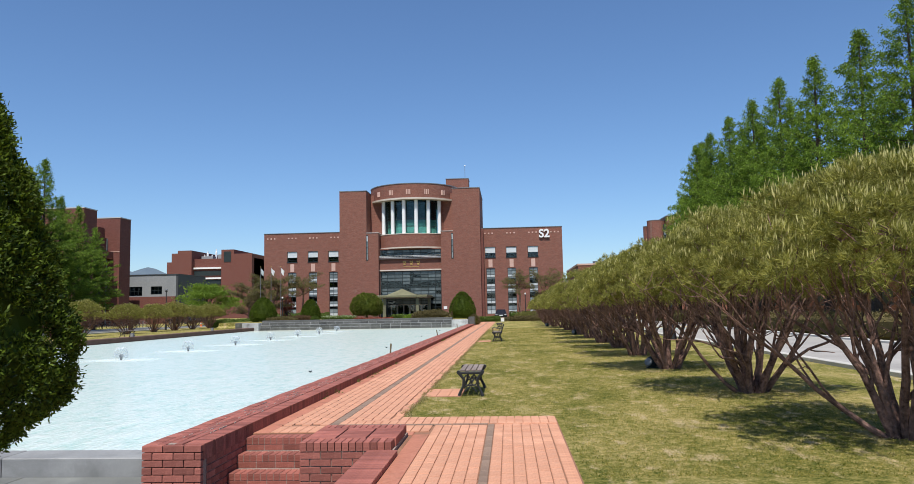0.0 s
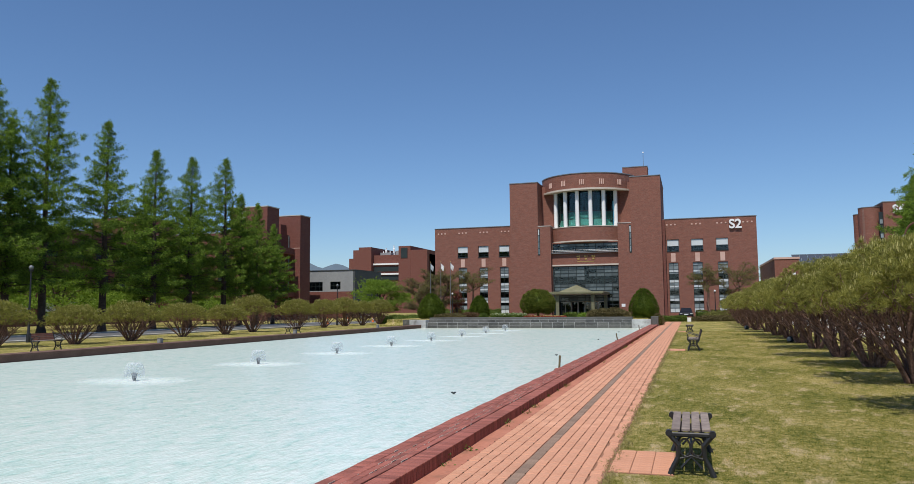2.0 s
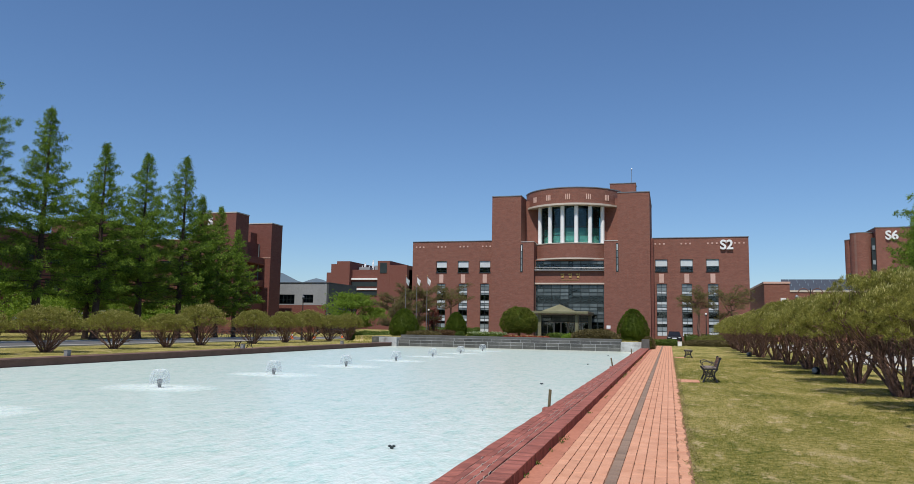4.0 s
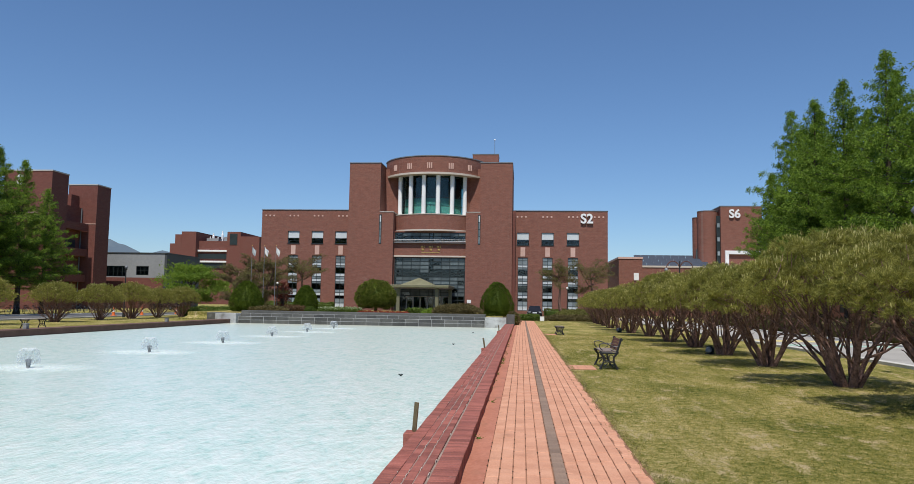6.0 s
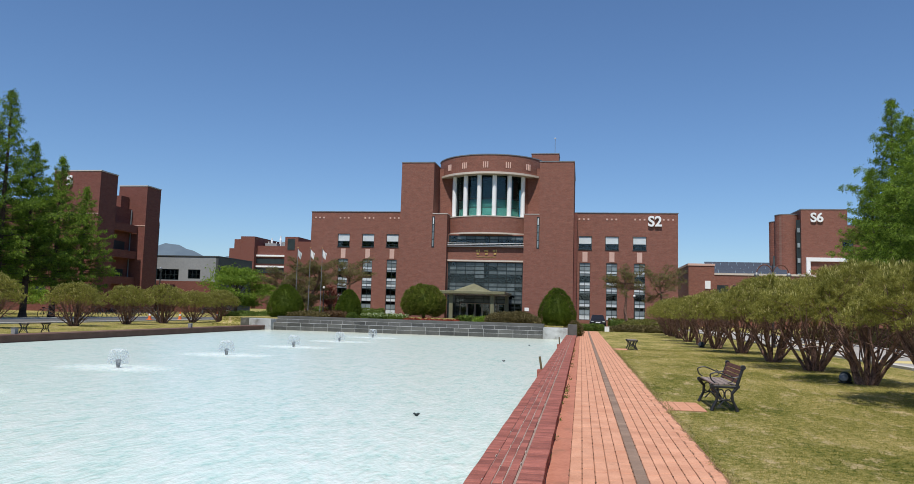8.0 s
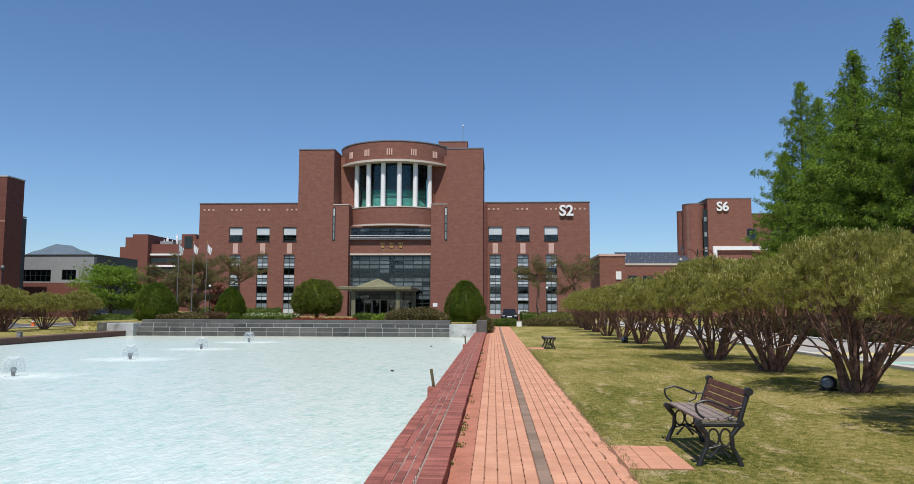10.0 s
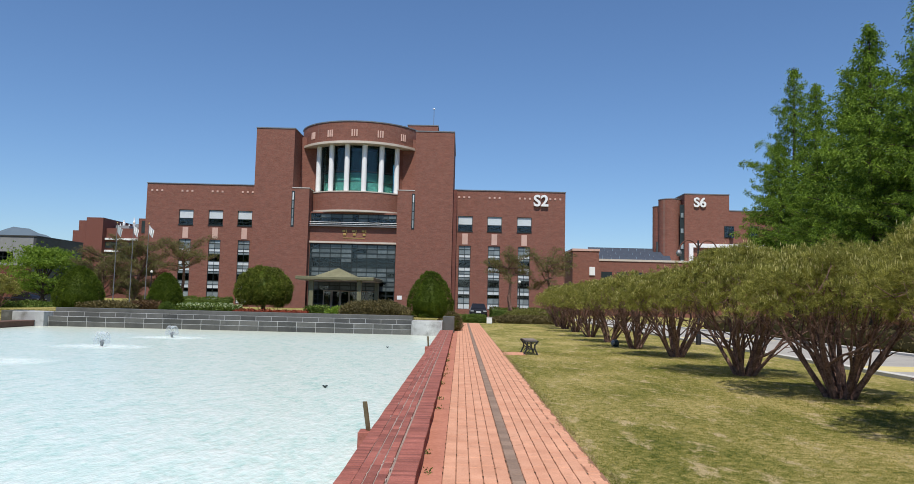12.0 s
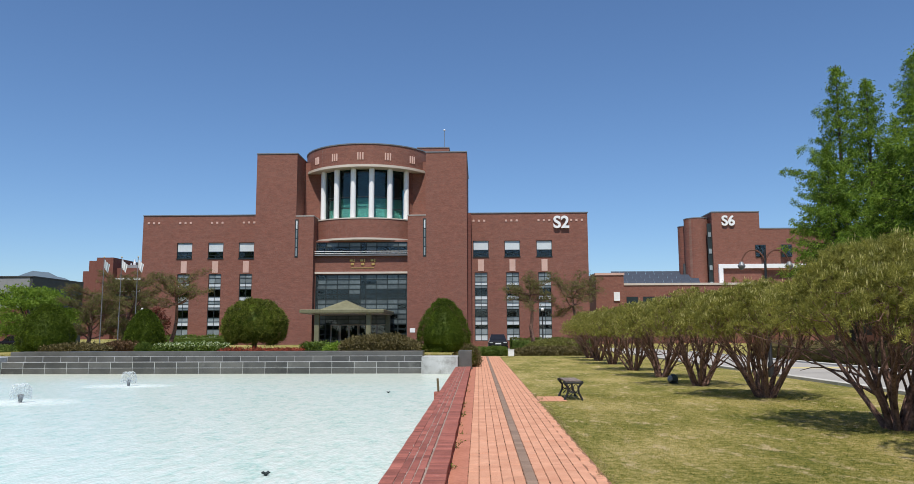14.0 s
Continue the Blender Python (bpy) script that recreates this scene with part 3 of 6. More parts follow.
# cascade at the pool's far end
casc = thing("cascade", "dark wet granite water cascade in steps", "fountain", kind="structure")
part("coping", boxed(-21.53, -3.02, 66.2, 67.3, 0.6, 0.79, 0.01), M_DGRANITE, casc)
for k in range(23):
    x = -21.53 + 0.805 * k
    part("upper_slab", boxed(x + 0.011, x + 0.794, 66.0, 66.6, 0.365, 0.585, 0.006), M_DGRANITE, casc)
for k in range(19):
    x = -21.52 + 0.973 * k
    part("middle_slab", boxed(x + 0.011, x + 0.962, 65.6, 66.2, 0.118, 0.35, 0.006), M_DGRANITE, casc)
    part("lower_slab", boxed(x + 0.011, x + 0.962, 65.59, 66.0, -0.6, 0.098, 0.006), M_DGRANITE, casc)
part("joint_backing", boxed(-21.53, -3.03, 65.605, 66.9, -0.6, 0.36), M_LGRANITE, casc)
part("upper_backing", boxed(-21.53, -3.03, 66.006, 66.9, 0.3, 0.598), M_LGRANITE, casc)
part("end_block", boxed(-3.0, -1.45, 65.2, 67.0, -0.6, 0.58, 0.015), M_LGRANITE, casc, "pale polished granite end block")
part("end_block", boxed(-23.15, -21.55, 65.2, 67.0, -0.6, 0.58, 0.015), M_LGRANITE, casc, "pale polished granite end block")
part("end_cap", boxed(-1.44, -0.86, 65.65, 67.2, -0.6, 0.81, 0.015), M_DGRANITE, casc)
part("end_cap", boxed(-24.0, -23.17, 65.65, 67.2, -0.6, 0.60, 0.015), M_DGRANITE, casc)
bed = thing("raised_bed", "raised grassy bed behind the cascade", "lawn", kind="structure")
bm = bmesh.new()
box(bm, -27.0, -1.3, 67.3, 96.0, -0.2, 0.62)
bmesh.ops.bevel(bm, geom=[e for e in bm.edges if abs(e.verts[0].co.z - 0.62) < 0.01 and abs(e.verts[1].co.z - 0.62) < 0.01], offset=0.5, segments=3, affect="EDGES")
part("turf", bm, M_LAWN, bed)

# ---- brick hall with the round glazed drum ----
AX, FY, WY = -12.6, 107.77, 109.6
hall = thing("brick_hall", "red brick university hall with round columned drum and low wings", "building")


def window(parent, x0, x1, y, z0, z1, cols, rows, fill=(), pane=None, bar=0.05, mid=(), middle=None):
    """A glazed opening: frame with bars, one pane to a field; fill: fields covered by a pale panel; mid: opaque fields
    coloured like reflecting glass.
    """
    w = part("window", boxed(x0, x1, y + 0.10, y + 0.16, z0, z0 + 0.06), M_FRAME, parent)
    bm = bmesh.new()
    for a, b in ((x0, x0 + bar), (x1 - bar, x1)):
        box(bm, a, b, y + 0.08, y + 0.18, z0, z1)
    box(bm, x0 + bar, x1 - bar, y + 0.08, y + 0.18, z1 - bar, z1)
    xs = [x0 + (x1 - x0) * k for k in cols] if isinstance(cols, tuple) else [x0 + (x1 - x0) * k / cols for k in range(cols + 1)]
    cols = len(xs) - 1
    zs = [z0 + (z1 - z0) * k / rows for k in range(rows + 1)] if isinstance(rows, int) else [z0 + (z1 - z0) * k for k in rows]
    for x in xs[1:-1]:
        box(bm, x - bar / 2, x + bar / 2, y + 0.09, y + 0.17, z0, z1)
    for z in zs[1:-1]:
        box(bm, x0, x1, y + 0.085, y + 0.175, z - bar / 2, z + bar / 2)
    part("frame", bm, M_FRAME, w)
    for i in range(len(zs) - 1):
        for k in range(cols):
            solid = i in fill or (i, k) in fill or i in mid or (i, k) in mid
            grey = i in mid or (i, k) in mid
            p = part("panel" if solid else "pane", boxed(xs[k] + 0.01, xs[k + 1] - 0.01, y + 0.12, y + 0.14, zs[i] + 0.01, zs[i + 1] - 0.01), (middle or M_MIDPANE) if grey else M_BLIND if solid else (pane or M_GLASS), w, "opaque grey-blue panel coloured like glass reflecting the sky" if grey else "pale blind" if solid else "")
            p.visible_shadow = solid
    return w


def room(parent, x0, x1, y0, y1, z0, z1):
    """The space behind a window, its dimness put into a dark wall colour."""
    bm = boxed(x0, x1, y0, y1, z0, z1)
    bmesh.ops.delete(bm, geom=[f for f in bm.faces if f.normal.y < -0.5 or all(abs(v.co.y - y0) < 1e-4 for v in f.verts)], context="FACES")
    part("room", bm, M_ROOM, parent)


for s in (-1, 1):
    a, b = (AX - 23.5, AX - 10.93) if s < 0 else (AX + 10.93, AX + 23.5)
    holes = []
    for o in (12.35, 15.62, 18.95):
        c = AX + s * o
        holes += [(c - 0.81, c + 0.81, 9.45, 11.12), (c - 0.66, c + 0.66, 0.75, 7.80)]
    wing = part("wing", holed_wall(a, b, -0.1, 14.0, WY, 0.35, holes), M_BRICK, hall, "lower brick wing")
    bm = bmesh.new()
    box(bm, a, b, WY + 0.36, 134, -0.1, 0.0)
    box(bm, a, b, 133.6, 134, 0, 14.0)
    e0, e1 = (a, a + 0.35) if s < 0 else (b - 0.35, b)
    box(bm, e0, e1, WY + 0.36, 133.6, 0, 14.0)
    box(bm, a + 0.36, b - 0.36, WY + 0.36, 133.6, 13.5, 13.8)
    part("wing_shell", bm, M_BRICK, hall)
    part("roof_rim", boxed(a - 0.06, b + 0.06, WY - 0.06, 134.06, 14.003, 14.10), M_METAL, hall)
    for o in (12.35, 15.62, 18.95):
        c = AX + s * o
        window(hall, c - 0.81, c + 0.81, WY, 9.45, 11.12, 1, (0, 0.2, 0.42, 1), (2,))
        window(hall, c - 0.66, c + 0.66, WY, 0.75, 7.80, 2, (0, 0.09, 0.18, 0.23, 0.29, 0.35, 0.46, 0.5, 0.55, 0.60, 0.66, 0.77, 0.81, 0.86, 0.94, 1), (0, 3, 7, 9, 12), mid=(1, 4, 6, 8, 11, 13, 14))
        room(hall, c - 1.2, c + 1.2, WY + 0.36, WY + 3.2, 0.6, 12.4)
        part("stone_panel", boxed(c - 0.31, c + 0.31, WY - 0.03, WY + 0.05, 7.92, 9.15, 0.01), M_PINK, hall, "pale pink stone panel")
        part("window_sill", boxed(c - 0.86, c + 0.86, WY - 0.06, WY + 0.08, 9.36, 9.448), M_FRAME, hall)
    for o in (11.6, 15.0, 18.4, 21.8):
        for k in range(3):
            x = AX + s * (o + 0.56 * k)
            if abs(x - AX) < 23.3:
                part("stone_stud", boxed(x - 0.11, x + 0.11, WY - 0.04, WY + 0.03, 13.12, 13.34, 0.02), M_PINK, hall)
    # tower block and lower pier
    i0, i1 = sorted((AX + s * 6.7, AX + s * 10.93))
    part("tower", boxed(i0, i1, FY, 121, -0.1, 20.15), M_BRICK, hall, "tall brick tower block")
    part("tower_rim", boxed(i0 - 0.05, i1 + 0.05, FY - 0.05, 121.05, 20.153, 20.27), M_METAL, hall)
    j0, j1 = sorted((AX + s * 4.85, AX + s * 6.698))
    part("pier", boxed(j0, j1, FY + 0.003, 111.5, -0.1, 13.55), M_BRICK, hall)
    part("pier_cap", boxed(j0 - 0.04, j1 + 0.04, FY - 0.04, 111.5, 13.553, 13.64), M_KERB, hall)
    c = AX + s * 6.6
    part("slit_window", boxed(c - 0.17, c + 0.17, FY - 0.03, FY + 0.02, 9.3, 13.25), M_FRAME, hall, "tall narrow slit window")
    for k in range(4):
        part("slit_pane", boxed(c - 0.07, c + 0.07, FY - 0.045, FY - 0.031, 9.45 + 0.94 * k, 10.28 + 0.94 * k), M_BLIND if k == 3 else M_MIDPANE, hall)
# Darker brick paints the shadow in the gap between tower and wing.
part("link_wall", boxed(AX + 10.93, AX + 11.35, FY + 0.9, WY + 0.2, -0.1, 13.9), M_BRICKD, hall)

# the drum
CY, RD = 115.0, 7.2


def arc(bm, r0, r1, z0, z1, a0, a1, n=36):
    """A ring segment about the drum's axis; angles in degrees from -y."""
    prev = None
    for k in range(n + 1):
        a = radians(a0 + (a1 - a0) * k / n)
        q = [bm.verts.new((AX + r * math.sin(a), CY - r * math.cos(a), z)) for r, z in ((r0, z0), (r1, z0), (r1, z1), (r0, z1))]
        if prev:
            for i in range(4):
                bm.faces.new((prev[i], prev[(i + 1) % 4], q[(i + 1) % 4], q[i]))
        else:
            bm.faces.new(q)
        prev = q
    bm.faces.new(prev[::-1])
    return bm


part("drum_fascia", arc(bmesh.new(), 6.6, RD, 18.98, 21.15, -75, 75), M_BRICK, hall, "curved brick fascia of the drum", True)
part("drum_rim", arc(bmesh.new(), 6.5, RD + 0.06, 21.153, 21.27, -78, 78), M_METAL, hall)
part("cornice", arc(bmesh.new(), 5.2, RD + 0.24, 18.72, 18.976, -60, 60), M_CREAM, hall, "cream stone cornice")
part("drum_balcony", arc(bmesh.new(), 6.3, RD, 11.32, 13.30, -42, 42), M_BRICK, hall)
part("balcony_floor", arc(bmesh.new(), 2.0, RD + 0.05, 13.303, 13.42, -42, 42), M_CREAM, hall)
part("balcony_band", arc(bmesh.new(), 6.2, RD + 0.08, 11.12, 11.317, -42, 42), M_CREAM, hall)
part("drum_glass", arc(bmesh.new(), 6.02, 6.05, 13.42, 18.72, -44, 44), M_TEAL, hall, "curved teal glazing").visible_shadow = False
part("drum_blind", arc(bmesh.new(), 5.55, 5.6, 13.42, 15.7, -44, 44), M_TEALIN, hall, "pale green blinds")
part("drum_back", arc(bmesh.new(), 3.6, 3.7, 13.42, 18.72, -80, 80), M_TEALROOM, hall)
part("drum_ceiling", lathe(bmesh.new(), [(5.98, 18.60), (5.98, 18.70)], 40, (AX, CY, 0)), M_ROOM, hall)
for a in (-43.4, -25.8, -8.6, 8.6, 25.8, 43.4):
    x, y = AX + 6.45 * math.sin(radians(a)), CY - 6.45 * math.cos(radians(a))
    part("column", lathe(bmesh.new(), [(0.29, 13.42), (0.29, 18.7)], 18, (x, y, 0)), M_WHITE, hall, "round white column", True)
    x, y = AX + 6.08 * math.sin(radians(a + 1.5)), CY - 6.08 * math.cos(radians(a + 1.5))
    part("mullion", boxed(x - 0.07, x + 0.07, y - 0.07, y + 0.05, 13.42, 18.72), M_FRAME, hall)
for z in (14.55, 15.75):
    part("transom", arc(bmesh.new(), 6.06, 6.11, z, z + 0.07, -44, 44), M_FRAME, hall)
part("drum_wall", arc(bmesh.new(), 6.0, 6.3, 13.42, 18.72, -80, -44), M_BRICK, hall)
part("drum_wall", arc(bmesh.new(), 6.0, 6.3, 13.42, 18.72, 44, 80), M_BRICK, hall)
part("drum_roof", lathe(bmesh.new(), [(6.62, 20.9), (6.62, 21.1), (0.5, 21.6)], 40, (AX, CY, 0)), M_METAL, hall)
for a in (-45, -24, -1, 22, 45):
    for k in (-1, 0, 1):
        b = radians(a + 2.1 * k)
        x, y = AX + (RD + 0.01) * math.sin(b), CY - (RD + 0.01) * math.cos(b)
        part("fascia_slot", boxed(x - 0.075, x + 0.075, y - 0.04, y + 0.05, 19.50, 20.28, 0.01), M_PINK, hall)
for s in (-1, 1):
    part("drum_flank", boxed(*sorted((AX + s * 4.4, AX + s * 6.69)), 111.2, 120, 13.4, 20.0), M_BRICK, hall)
part("penthouse", boxed(-7.9, -4.0, 120.9, 124, 20, 24.0), M_BRICK, hall)
part("penthouse_rim", boxed(-7.95, -3.95, 120.85, 124.05, 24.003, 24.12), M_METAL, hall)
part("antenna", tube(bmesh.new(), [(-4.6, 121.5, 24.1), (-4.6, 121.5, 26.3)], 0.035, 6), M_METAL, hall)
part("antenna_head", lathe(bmesh.new(), [(0.05, 0), (0.16, 0.08), (0.05, 0.2)], 10, (-4.6, 121.5, 26.3)), M_WHITE, hall)

# entrance front between the piers
E0, E1, EY = AX - 4.85, AX + 4.85, FY + 0.85
part("entrance_wall", holed_wall(E0, E1, -0.1, 11.12, EY, 0.3, [(E0 + 0.1, E1 - 0.1, 9.65, 10.95), (E0 + 0.1, E1 - 0.1, 0.45, 7.6)]), M_BRICK, hall)
BAYS = (0, 0.025, 0.115, 0.24, 0.365, 0.49, 0.55, 0.665, 0.785, 0.90, 1)
window(hall, E0 + 0.1, E1 - 0.1, EY, 9.65, 10.95, BAYS, (0, 0.3, 0.62, 1), (), bar=0.10, mid=[(r, c) for r in range(3) for c in (4, 6)] + [(2, c) for c in (2, 3, 7, 8, 9)], middle=M_DARKPANE)
window(hall, E0 + 0.1, E1 - 0.1, EY, 0.45, 7.6, BAYS, 14, bar=0.10, mid=[(r, c) for r in (4, 5, 6, 7, 8, 11, 12, 13) for c in range(1, 10) if not (r > 10 and c == 5) and (3 * r + 5 * c) % 11] + [(10, 4)], fill=[], middle=M_DARKPANE)
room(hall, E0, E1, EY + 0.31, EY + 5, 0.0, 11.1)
part("balcony_ledge", boxed(E0, E1, EY - 0.35, EY, 9.50, 9.60), M_METAL, hall)
for z in (9.75, 9.95):
    part("rail", tube(bmesh.new(), [(E0, EY - 0.3, z), (E1, EY - 0.3, z)], 0.025, 6), M_WHITE, hall)
part("stone_band", boxed(E0, E1, EY - 0.12, EY + 0.02, 7.66, 7.86), M_CREAM, hall)
for k in range(3):
    x = AX - 0.95 + 1.08 * k
    em = part("relief_letter", boxed(x - 0.27, x + 0.05, EY - 0.07, EY - 0.002, 8.92, 9.16, 0.03), M_GOLD, hall, "gold relief letter")
    part("stroke", boxed(x + 0.12, x + 0.24, EY - 0.07, EY - 0.002, 8.84, 9.2, 0.03), M_GOLD, em)
    part("stroke", boxed(x - 0.16, x + 0.18, EY - 0.07, EY - 0.002, 8.52, 8.76, 0.03), M_GOLD, em)
part("small_letters", boxed(AX - 1.1, AX + 1.3, EY - 0.03, EY - 0.002, 8.22, 8.30), M_GOLD, hall)
part("notice_plate", boxed(-7.48, -6.95, FY - 0.04, FY - 0.002, 1.62, 2.05, 0.01), M_WHITE, hall, "small white notice plate")

sign = part("sign_letters", text_mesh("S2", 1.75, 0.10, 0.045), M_WHITE, None, smooth=False)
sign.matrix_basis = pose(8.15, WY - 0.16, 12.95)
tagged(sign, "bold white S2 letters on the red brick hall", "sign")

# canopy over the doors
can = thing("entrance_canopy", "grey-green entrance canopy with a pyramid roof on square columns", "canopy")
bm = boxed(-17.0, -9.2, 100.6, EY, 3.42, 3.75, 0.04)
part("roof_slab", bm, M_CANOPY, can)
bm = bmesh.new()
q = [bm.verts.new(p) for p in ((-15.3, 101.4, 3.752), (-11.1, 101.4, 3.752), (-11.1, 105.6, 3.752), (-15.3, 105.6, 3.752))]
top = bm.verts.new((-13.2, 103.5, 4.72))
for k in range(4):
    bm.faces.new((q[k], q[(k + 1) % 4], top))
bm.faces.new(q[::-1])
part("pyramid", bm, M_CANOPY, can)
part("soffit", boxed(-16.8, -9.4, 100.8, EY - 0.01, 3.37, 3.416), M_CREAM, can)
for x, ys in ((-15.5, (101.4,)), (-10.7, (101.4,)), (-9.6, (106.9,))):
    for y in ys:
        part("column", boxed(x - 0.22, x + 0.22, y - 0.22, y + 0.22, 0.0, 3.368, 0.02), M_CANOPY, can)
doors = thing("entrance_doors", "glazed entrance doors in pale frames", "door")
for k in range(6):
    x = -15.6 + 0.95 * k
    d = part("door", boxed(x + 0.02, x + 0.93, EY - 0.5, EY - 0.45, 0.02, 0.2), M_CREAM, doors)
    bm = bmesh.new()
    for a, b in ((x + 0.02, x + 0.10), (x + 0.85, x + 0.93)):
        box(bm, a, b, EY - 0.5, EY - 0.45, 0.2, 2.45)
    box(bm, x + 0.10, x + 0.85, EY - 0.5, EY - 0.45, 2.35, 2.45)
    part("frame", bm, M_CREAM, d)
    part("pane", boxed(x + 0.101, x + 0.849, EY - 0.485, EY - 0.475, 0.2, 2.35), M_GLASS, d).visible_shadow = False
    part("handle", boxed(x + 0.78, x + 0.82, EY - 0.56, EY - 0.501, 0.9, 1.3, 0.01), M_METAL, d)

# ---- other buildings ----
s1 = thing("brick_building", "dark red brick building with two tall stair towers", "building")
part("tower", boxed(-64.5, -58.2, 96.7, 100.0, -0.1, 17.1), M_BRICKD, s1)
part("tower_rim", boxed(-64.55, -58.15, 96.65, 100.05, 17.103, 17.25), M_KERB, s1)
part("tower", boxed(-61.6, -57.5, 105.3, 108.5, -0.1, 16.7), M_BRICKD, s1)
part("tower_rim", boxed(-61.65, -57.45, 105.25, 108.55, 16.703, 16.84), M_KERB, s1)
part("link", boxed(-63.0, -59.6, 100.003, 105.297, -0.1, 13.6), M_BRICKD, s1)
part("balcony_room", boxed(-61.4, -60.0, 103.5, 105.2, 13.603, 15.2), M_BRICKD, s1)
part("window", boxed(-59.62, -59.55, 101.5, 104.2, 8.0, 9.2), M_FRAME, s1)
part("window", boxed(-59.62, -59.55, 101.5, 104.2, 4.4, 5.6), M_FRAME, s1)
for z in (3.6, 7.0, 10.4):
    part("balcony_slab", boxed(-59.599, -58.5, 100.1, 105.2, z, z + 0.18, 0.02), M_BRICKD, s1)
    part("balcony_parapet", boxed(-58.62, -58.5, 100.1, 105.2, z + 0.183, z + 1.0), M_BRICKD, s1)
    # No opening here: a thin dark panel paints its shade onto the link.
    part("doorway", boxed(-59.598, -59.55, 100.4, 101.3, z + 0.19, z + 2.3), M_ROOM, s1, "dark panel standing for a shadowed door opening in the recess")
part("down_pipe", tube(bmesh.new(), [(-59.45, 105.1, 0), (-59.45, 105.1, 13.5)], 0.08, 8), M_METAL, s1)
for x0, x1, y, z in ((-64.5, -58.2, 96.66, 11.9), (-61.6, -57.5, 105.26, 11.4)):
    part("string_course", boxed(x0, x1, y, y + 0.036, z, z + 0.10), M_PINK, s1)
holes = [(-112 + 4.0 * k, -110 + 4.0 * k, z, z + 1.7) for k in range(12) for z in (1.6, 5.2, 8.8)]
part("main_wing", holed_wall(-116, -64.6, -0.1, 13.6, 98.5, 0.4, holes), M_BRICKD, s1)
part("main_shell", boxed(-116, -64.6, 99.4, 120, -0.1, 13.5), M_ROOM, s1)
part("main_rim", boxed(-116, -64.6, 98.45, 120, 13.603, 13.75), M_KERB, s1)
for h in holes:
    part("window", boxed(h[0], h[1], 98.62, 98.7, h[2], h[3]), M_FRAME, s1)
part("roof_room", boxed(-96, -86, 102, 112, 13.76, 17.5), M_BRICKD, s1)
sg = part("sign_letters", text_mesh("S", 1.7, 0.10, 0.045), M_WHITE)
sg.matrix_basis = pose(-62.3, 96.55, 15.9)
tagged(sg, "bold white letter S on the stair tower", "sign")

west = thing("brick_building", "long red brick teaching block half hidden behind redwoods", "building")
holes = [(2 + 4.0 * k, 4.4 + 4.0 * k, z, z + 1.7) for k in range(20) for z in (1.2, 4.7, 8.2)]
ww = part("long_wall", holed_wall(0, 84, -0.1, 11.6, 0, 0.4, holes), M_BRICKD, west)
ww.matrix_basis = pose(-70, 6, 0, 0, 0, 90)
part("inner_wall", boxed(-84, -71.4, 6.2, 89.8, -0.1, 11.4), M_ROOM, west)
part("roof_rim", boxed(-84, -69.9, 5.9, 90.1, 11.603, 11.75), M_KERB, west)
for h in holes:
    part("window", boxed(-70.25, -70.18, 6 + h[0], 6 + h[1], h[2], h[3]), M_FRAME if h[2] > 2 else M_BLIND, west)

s6 = thing("brick_building", "red brick building with a rounded stair tower", "building")
part("main_block", boxed(33.3, 40.1, 139.4, 147, -0.1, 18.75), M_BRICK, s6)
part("main_rim", boxed(33.25, 40.15, 139.35, 147, 18.753, 18.9), M_METAL, s6)
part("side_block", boxed(40.103, 62, 139.8, 170, -0.1, 16.35), M_BRICK, s6)
part("side_rim", boxed(40.2, 62, 139.75, 170, 16.353, 16.5), M_METAL, s6)
part("round_tower", lathe(bmesh.new(), [(1.7, -0.1), (1.7, 18.1)], 28, (31.75, 142.0, 0)), M_BRICK, s6, smooth=True)
part("tower_rim", lathe(bmesh.new(), [(1.74, 0), (1.74, 0.12)], 28, (31.75, 142.0, 18.103)), M_METAL, s6)
part("rear_tower", lathe(bmesh.new(), [(1.3, -0.1), (1.3, 17.2)], 24, (30.9, 143.8, 0)), M_BRICK, s6, smooth=True)
part("tower_rim", lathe(bmesh.new(), [(1.34, 0), (1.34, 0.12)], 24, (30.9, 143.8, 17.203)), M_METAL, s6)
# The recess is not hollowed out; this dark box paints its shade.
part("dark_recess", boxed(29.8, 30.6, 142.3, 142.49, -0.1, 11.6), M_ROOM, s6, "dark box standing for the shade of a recess beside the stair tower")
part("stair_glazing", boxed(32.7, 33.29, 139.75, 139.95, 2, 17.2), M_FRAME, s6, "dark strip of stair windows")
for k in range(6):
    part("spandrel", boxed(32.8, 33.2, 139.66, 139.74, 3.2 + 2.4 * k, 3.9 + 2.4 * k), M_MIDPANE, s6)
part("white_band", boxed(33.9, 52, 139.0, 139.39, 10.6, 11.2, 0.02), M_WHITE, s6)
part("white_post", boxed(33.9, 34.5, 138.98, 139.38, 0, 10.59, 0.02), M_WHITE, s6)
for x in (39.3, 43.0):
    part("window", boxed(x, x + 1.5, 139.3, 139.39, 12.2, 14.0), M_FRAME, s6)
    part("pane", boxed(x + 0.1, x + 1.4, 139.26, 139.29, 12.3, 13.9), M_GLASS, s6)
    part("glazing_bar", boxed(x + 0.1, x + 1.4, 139.22, 139.255, 13.0, 13.09), M_FRAME, s6)
    part("glazing_bar", boxed(x + 0.71, x + 0.79, 139.215, 139.254, 12.3, 13.9), M_FRAME, s6)
